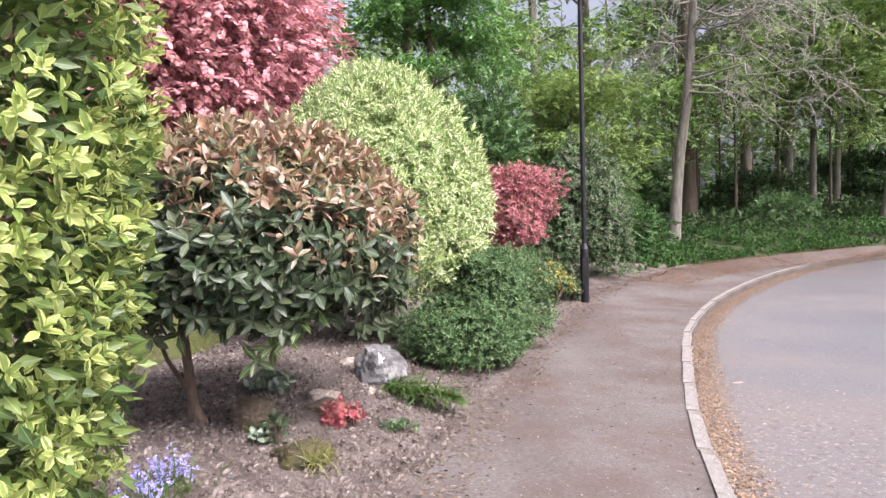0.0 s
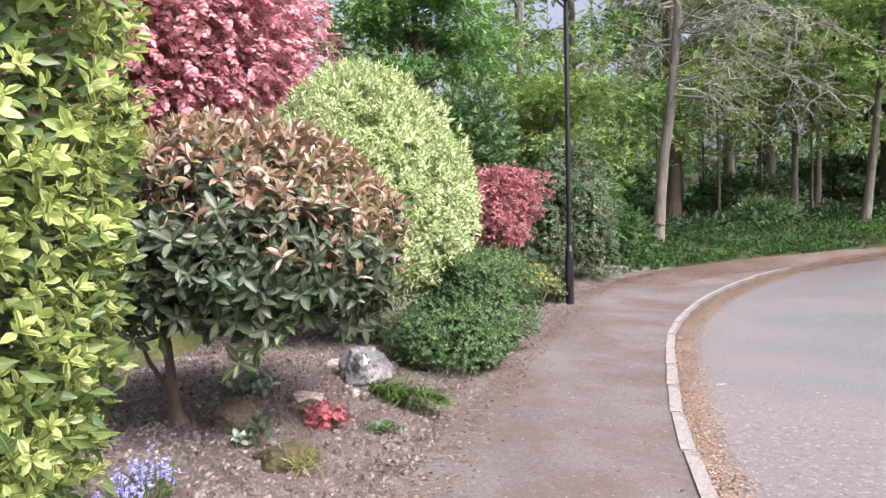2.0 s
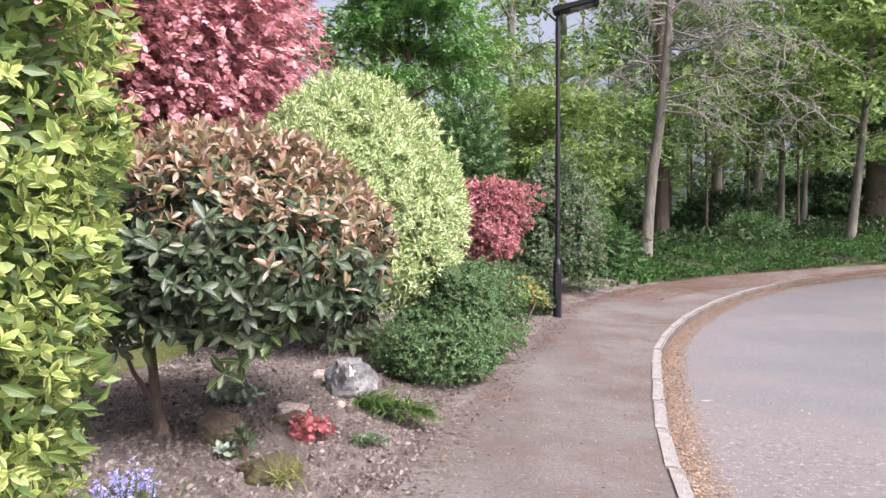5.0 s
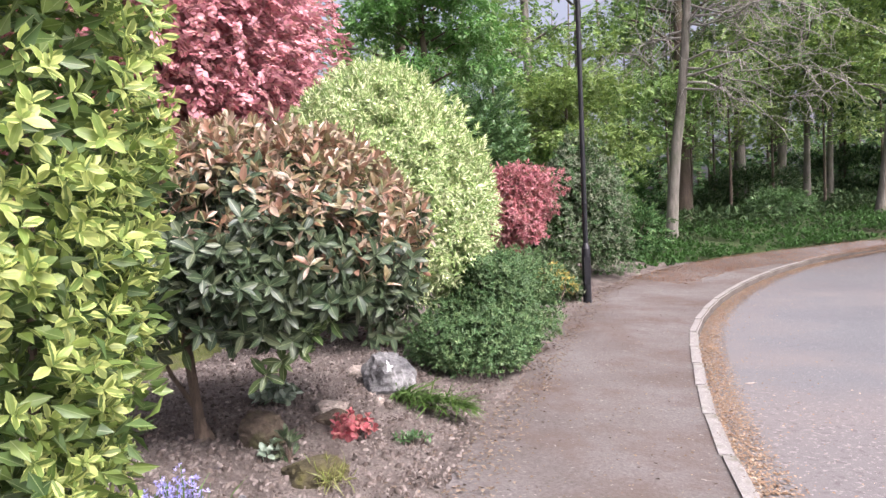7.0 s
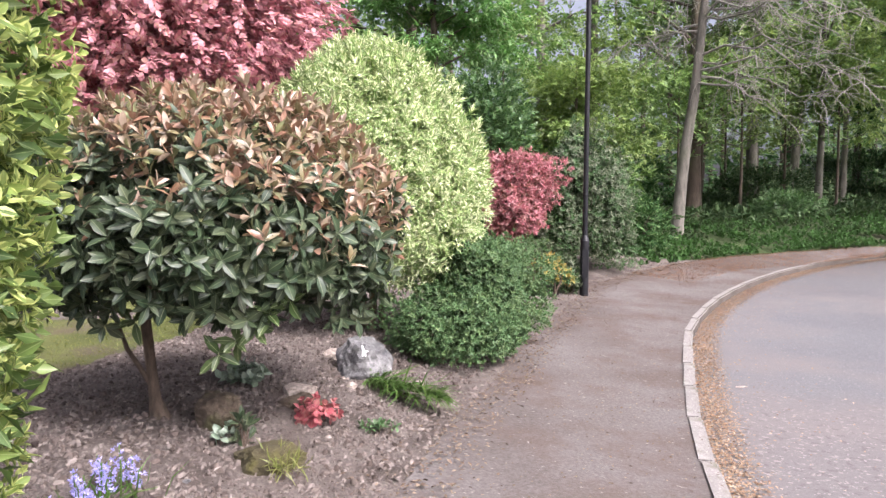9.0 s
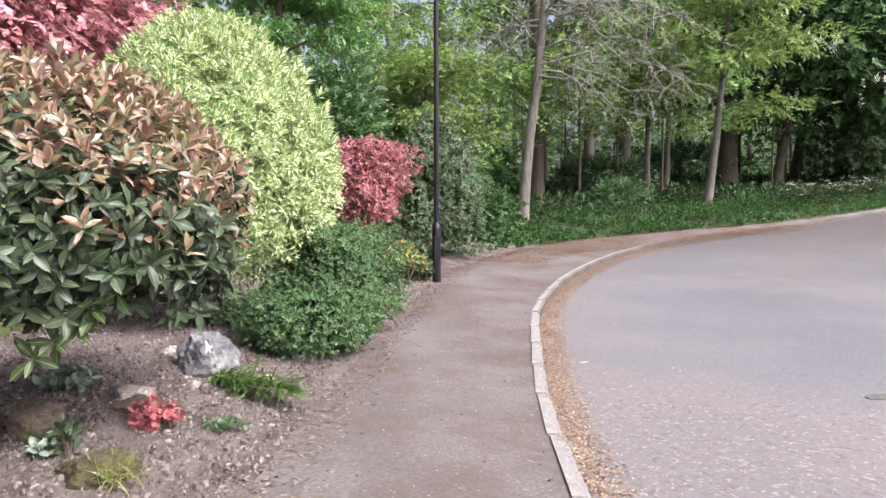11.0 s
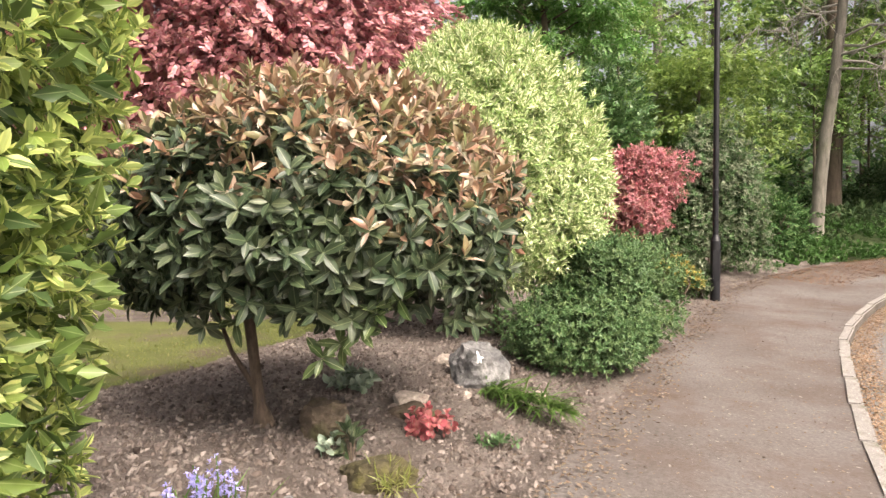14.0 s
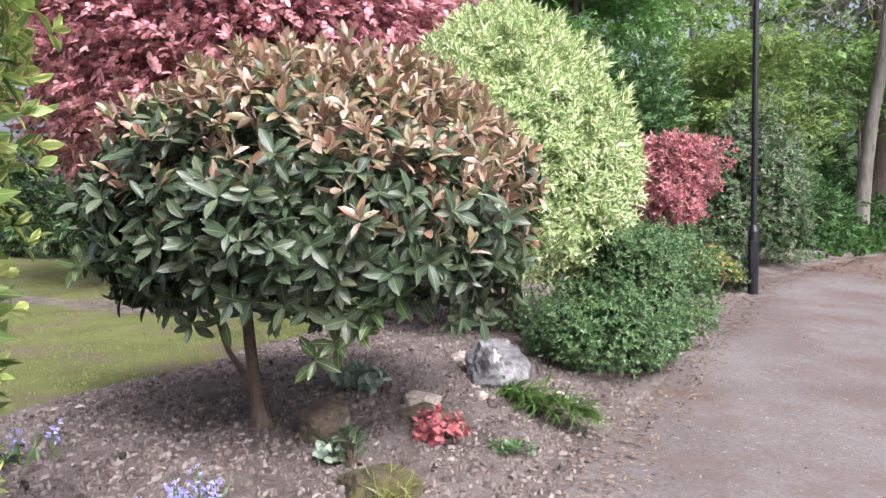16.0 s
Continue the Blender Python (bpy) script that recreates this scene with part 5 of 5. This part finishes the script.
rock("rock", "mossy brown stone at the front of the bed", -0.28, 3.34, (0.36, 0.24, 0.20), M_MOSSROCK, 9, 0.3, 0.4, 0.2)
rock("rock", "flat pale stone half sunk in soil", -0.44, 4.36, (0.30, 0.20, 0.12), M_PALESTONE, 12, 0.4, -0.3)
rock("rock", "dark stone behind the red leaves", -0.36, 4.18, (0.26, 0.20, 0.14), M_BROWNROCK, 13, 0.4, 0.1)
rock("rock", "pale stone under the shrub skirt", -0.42, 5.25, (0.22, 0.16, 0.14), M_PALESTONE, 14, 0.35)
rock("rock", "small pale stone by the grassy clump", -0.17, 4.68, (0.08, 0.07, 0.07), M_PALESTONE, 15, 0.3)
rock("rock", "pale stone under the golden shrub", -0.62, 2.05, (0.18, 0.14, 0.12), M_PALESTONE, 16, 0.35)
rock("rock", "small round pale stone below the low shrub", 0.26, 4.98, (0.08, 0.07, 0.09), M_PALESTONE, 19, 0.2)
rs_ = np.random.RandomState(17)
for i in range(18):
    px, py = rs_.uniform(-2.3, 0.3), rs_.uniform(2.6, 6.0)
    s_ = rs_.uniform(0.025, 0.06)
    rock("pebble", "small pale pebble lying on the soil", px, py, (s_, s_ * 0.8, s_ * 0.6), M_PALESTONE if i % 3 else M_ROCK, 400 + i, 0.3, rs_.uniform(0, 3))


def rosette(name, label, category, x, y, mat, seed, n, L, aspect, radii, k=5, tpl=LEAF, spread=(25, 85), lift=0.03, low=0.0):
    rs = np.random.RandomState(seed)
    t = thing(name, x, y, ground_at(x, y), label, category)
    P, A = lumpy(rs, n, radii, 0.3, low, (0.4, 1.0))
    part("foliage", scatter("leaves", tpl, *whorls(rs, P + np.array([0, 0, lift]), unit(A + np.array([0, 0, 0.6])), k, L, aspect, spread), mat), t, kind="stuff")
    v, f = [], []
    for p in P[:12]:
        tube(v, f, [(p[0] * 0.2, p[1] * 0.2, -0.02), (p[0] * 0.7, p[1] * 0.7, p[2] * 0.7), (p[0], p[1], p[2] + lift)], [0.004, 0.003, 0.002], 4)
    part("stem_cluster", mesh_of("stems", v, f, M_STEM), t, kind="stuff")
    return t


rosette("heuchera", "low coral-red leafed heuchera plant", "plant", -0.22, 3.98, M_HEUCH, 51, 60, 0.042, 0.9, (0.14, 0.12, 0.15), 4)
rosette("silver_plant", "low silvery-green leafy plant in the soil", "plant", -0.80, 4.42, M_SILVER, 52, 30, 0.07, 0.7, (0.15, 0.12, 0.10), 4)
rosette("silver_plant", "pale silvery leafy plant against a stone", "plant", -0.56, 3.40, M_SILVER, 53, 8, 0.05, 0.7, (0.06, 0.05, 0.10), 4)
rosette("green_plant", "dark green upright leafy plant against a stone", "plant", -0.45, 3.46, M_VIBG, 54, 12, 0.075, 0.4, (0.05, 0.05, 0.15), 4, spread=(10, 50))
rosette("seedling", "small green seedling patch in the soil", "plant", 0.12, 4.02, M_LOW, 55, 26, 0.04, 0.5, (0.12, 0.10, 0.05), 4)
rosette("moss_grass", "yellowed grass tuft on the mossy stone", "plant", -0.20, 3.24, M_TURF, 56, 22, 0.10, 0.06, (0.14, 0.08, 0.08), 5, BLADE, (15, 120), 0.05)
rosette("low_herb", "small leafy plant at the lawn edge", "plant", -1.75, 2.85, M_LOW, 57, 12, 0.06, 0.5, (0.12, 0.12, 0.10), 4)


def grassy_clump(x, y):
    rs = np.random.RandomState(61)
    t = thing("strappy_clump", x, y, ground_at(x, y), "bright green strap-leaved clump flopping over the soil", "plant")
    n = 340
    u = rs.uniform(0, 1, n)
    P = np.column_stack([-0.24 + 0.55 * u, 0.18 - 0.42 * u + rs.normal(size=n) * 0.05, 0.05 + rs.uniform(0, 0.05, n)])
    D = np.column_stack([0.6 + rs.normal(size=n) * 0.4, -0.7 + rs.normal(size=n) * 0.4, rs.uniform(-0.15, 0.55, n)])
    part("blade_tuft", scatter("blades", BLADE, P, D, rs.normal(size=(n, 3)) * 0.3 + np.array([0, 0, 1]), rs.uniform(0.12, 0.26, n), 0.012, M_GRASS), t, kind="stuff")


grassy_clump(0.12, 4.75)


def bluebells(x, y, n, seed, label):
    rs = np.random.RandomState(seed)
    z = ground_at(x, y)
    t = thing("bluebell_clump", x, y, z, label, "flower", "bluebells")
    v, f, fl = [], [], []
    for _ in range(n):
        a, q = rs.uniform(0, 6.28), rs.uniform(0, 0.13)
        b = Vector((math.cos(a) * q, math.sin(a) * q, -0.02))
        tip = b + Vector((rs.normal() * 0.03, rs.normal() * 0.03, rs.uniform(0.14, 0.24)))
        tube(v, f, [b, b.lerp(tip, 0.6) + Vector((0.005, 0, 0)), tip], [0.004, 0.0035, 0.002], 5)
        for j in range(10):
            fl.append(tuple(b.lerp(tip, 0.5 + 0.5 * j / 10) + Vector((rs.normal() * 0.014, rs.normal() * 0.014, 0))))
    part("stem_cluster", mesh_of("stems", v, f, M_GRASS), t, kind="stuff")
    fl = np.array(fl)
    A = unit(rs.normal(size=fl.shape) + np.array([0, -0.2, 0.1]))
    part("flower_mass", scatter("flowers", SMALL, *whorls(rs, fl, A, 5, 0.020, 0.5, (20, 70)), M_BLUE), t, "small violet-blue flowers", "stuff")
    m = n * 4
    P = np.column_stack([rs.normal(size=m) * 0.07, rs.normal(size=m) * 0.07, np.full(m, -0.01)])
    D = rs.normal(size=(m, 3)) * np.array([0.6, 0.6, 0.2]) + np.array([0, 0, 0.8])
    part("foliage", scatter("leaves", BLADE, P, D, rs.normal(size=(m, 3)), rs.uniform(0.1, 0.2, m), 0.010, M_GRASS), t, kind="stuff")


bluebells(-0.72, 2.72, 10, 71, "dense clump of violet-blue bluebells in the soil")
bluebells(-0.68, 2.42, 8, 72, "clump of violet-blue bluebells near the golden shrub")
bluebells(-0.46, 2.36, 6, 73, "small clump of violet-blue bluebells by the path")
bluebells(-1.64, 2.96, 2, 74, "sparse bluebells near the lawn edge")
bluebells(-0.95, 2.35, 4, 75, "bluebells half hidden under the golden shrub")

# ---- loose cover: mulch, litter, turf ----
rs_ = np.random.RandomState(88)
xy = np.column_stack([rs_.uniform(-2.6, 2.2, 66000), 1.6 + 11.0 * rs_.uniform(0, 1, 66000) ** 1.25])
d1, d2 = side_of(xy, BED_LINE), side_of(xy, LAWN_LINE)
xy = xy[(d1 > -0.05 + rs_.uniform(-0.08, 0.1, len(xy))) & (d2 < 0.05)]
xy = xy[rs_.uniform(0, 1, len(xy)) < np.clip(1.4 - xy[:, 1] / 6, 0.15, 1)]
z = bed_z(xy[:, 0], xy[:, 1])
n = len(xy)
chip_l = 0.009 + 0.038 * rs_.uniform(0, 1, n) ** 2.2
tagged(new("bark_mulch", scatter("bark_mulch", CHIP, np.column_stack([xy, z + 0.004]), rs_.normal(size=(n, 3)) * np.array([1, 1, 0.22]), rs_.normal(size=(n, 3)) * 0.28 + np.array([0, 0, 1]),
                                 chip_l, chip_l * rs_.uniform(0.10, 0.30, n), M_CHIP)), "brown bark chips and crumbs over the bed", "mulch", kind="stuff")


xy = np.column_stack([rs_.uniform(-2.6, 1.6, 14000), 1.7 + 6.0 * rs_.uniform(0, 1, 14000) ** 1.3])
xy = xy[(side_of(xy, BED_LINE) > 0.12) & (side_of(xy, LAWN_LINE) < -0.05)]
n = len(xy)
clod_l = 0.010 + 0.034 * rs_.uniform(0, 1, n) ** 2.6
tagged(new("soil_clods", scatter("soil_clods", CLOD, np.column_stack([xy, bed_z(xy[:, 0], xy[:, 1]) + 0.002]), rs_.normal(size=(n, 3)) * np.array([1, 1, 0.2]), rs_.normal(size=(n, 3)) * 0.25 + np.array([0, 0, 1]),
                                 clod_l, clod_l * rs_.uniform(0.5, 0.9, n), M_CLOD)), "crumbly brown clods of soil in the bed", "soil", kind="stuff")


def litter(name, label, line, lo, hi, spread, n, zfun, mat, size, power=1.0):
    rs = np.random.RandomState(n)
    ok = line[(line[:, 1] > lo) & (line[:, 1] < hi)]
    base = ok[rs.randint(0, len(ok), n)] + rs.normal(size=(n, 2)) * 0.05
    t_ = unit(np.gradient(line, axis=0))
    k = np.argmin(((base[:, None, :] - line[None, ::4]) ** 2).sum(2), 1) * 4
    nrm = np.stack([-t_[k, 1], t_[k, 0]], 1)
    xy = base + nrm * (spread[0] + (spread[1] - spread[0]) * rs.uniform(0, 1, (n, 1)) ** power)
    z = zfun(xy[:, 0], xy[:, 1]) + rs.uniform(0.003, 0.014, n)
    L = rs.uniform(*size, size=n)
    tagged(new(name, scatter(name, SMALL, np.column_stack([xy, z]), rs.normal(size=(n, 3)) * np.array([1, 1, 0.12]), rs.normal(size=(n, 3)) * 0.25 + np.array([0, 0, 1]), L, L * 0.6, mat)),
           label, "leaf litter", kind="stuff")


litter("gutter_leaves", "dry orange-brown leaf litter lying in the gutter", KERB_LINE, 1.0, 19, (-0.13, -0.36), 36000, road_z, M_LITTER, (0.009, 0.030), 1.4)
litter("road_crumbs", "scattered leaf crumbs on the road edge", KERB_LINE, 1.0, 20, (-0.3, -1.3), 1800, road_z, M_LITTER, (0.008, 0.03), 2.2)
litter("path_crumbs", "leaf crumbs scattered over the path", BED_LINE, 1.0, 17, (-1.7, 0.0), 4600, path_z, M_LITTERDARK, (0.006, 0.028))
litter("bed_edge_litter", "brown leaf litter along the bed edge", BED_LINE, 2.0, 14.5, (-0.30, 0.25), 6500, lambda x, y: np.maximum(path_z(x, y), land_z(x, y)), M_LITTERDARK, (0.012, 0.04))
# real litter, laid thicker so its brown also stands for overhead tree shade
litter("bend_litter", "red-brown leaf litter at the path bend, dense and dark for tree shade", BED_LINE, 13.0, 18.5, (-1.1, 0.15), 18000, path_z, M_BENDLITTER, (0.012, 0.036))

xy = np.column_stack([rs_.uniform(-9, -2.0, 36000), rs_.uniform(2.2, 11, 36000)])
xy = xy[side_of(xy, LAWN_LINE) > rs_.uniform(-0.1, 0.15, len(xy))]
xy = xy[(np.sin(xy[:, 0] * 1.9) + np.sin(xy[:, 1] * 2.3 + xy[:, 0]) + rs_.normal(size=len(xy)) * 0.6) > -0.9][:20000]
n = len(xy)
tagged(new("turf_grass", scatter("turf_grass", BLADE, np.column_stack([xy, land_z(xy[:, 0], xy[:, 1]) + 0.028]), rs_.normal(size=(n, 3)) * np.array([0.7, 0.7, 0.2]) + np.array([0, 0, 0.7]),
                                 rs_.normal(size=(n, 3)), rs_.uniform(0.015, 0.035, n), 0.006, M_TURF)), "short mossy grass of the lawn", "grass", kind="stuff")


def road_mark(name, label, x, y, mat, grow, seed):
    """A thin uneven scrap lying on the asphalt."""
    rs = np.random.RandomState(seed)
    n = 9
    ring = [(math.cos(a) * grow * 0.06 * rs.uniform(0.5, 1.1), math.sin(a) * grow * 0.028 * rs.uniform(0.5, 1.2)) for a in np.linspace(0, 6.28, n, endpoint=False)]
    z = float(road_z(np.array([x]), np.array([y]))[0])
    v = [(px, py, 0.006) for px, py in ring] + [(px * 1.05, py * 1.05, -0.01) for px, py in ring]
    f = [tuple(range(n))] + [(i, i + n, (i + 1) % n + n, (i + 1) % n) for i in range(n)]
    ob = tagged(new(name, mesh_of(name, v, f, mat)), label, "road marking")
    ob.location, ob.rotation_euler = (x, y, z), (0, 0, 0.2)


road_mark("paint_scrap", "scrap of faded pale paint on the road", 2.96, 6.38, M_PALESTONE, 1.0, 4)
road_mark("tar_patch", "small dark tar patch on the grey road", 4.8, 4.95, M_ISLAND, 2.6, 6)


def white_line(x0, y0, x1, y1, half):
    """A painted white dash across the side road."""
    d = Vector((x1 - x0, y1 - y0)).normalized() * half
    ring = [(x0 - d.y, y0 + d.x), (x0 + d.y, y0 - d.x), (x1 + d.y, y1 - d.x), (x1 - d.y, y1 + d.x)]
    v = [(px, py, float(base_z(px, py)) + h) for h in (-0.02, -0.032) for px, py in ring]
    f = [(0, 1, 2, 3)] + [(i, (i + 1) % 4, (i + 1) % 4 + 4, i + 4) for i in range(4)]
    tagged(new("white_line", mesh_of("white_line", v, f, M_QUARTZ)), "worn white painted dash on the side road", "road marking")


white_line(14.75, 13.55, 15.7, 13.05, 0.06)
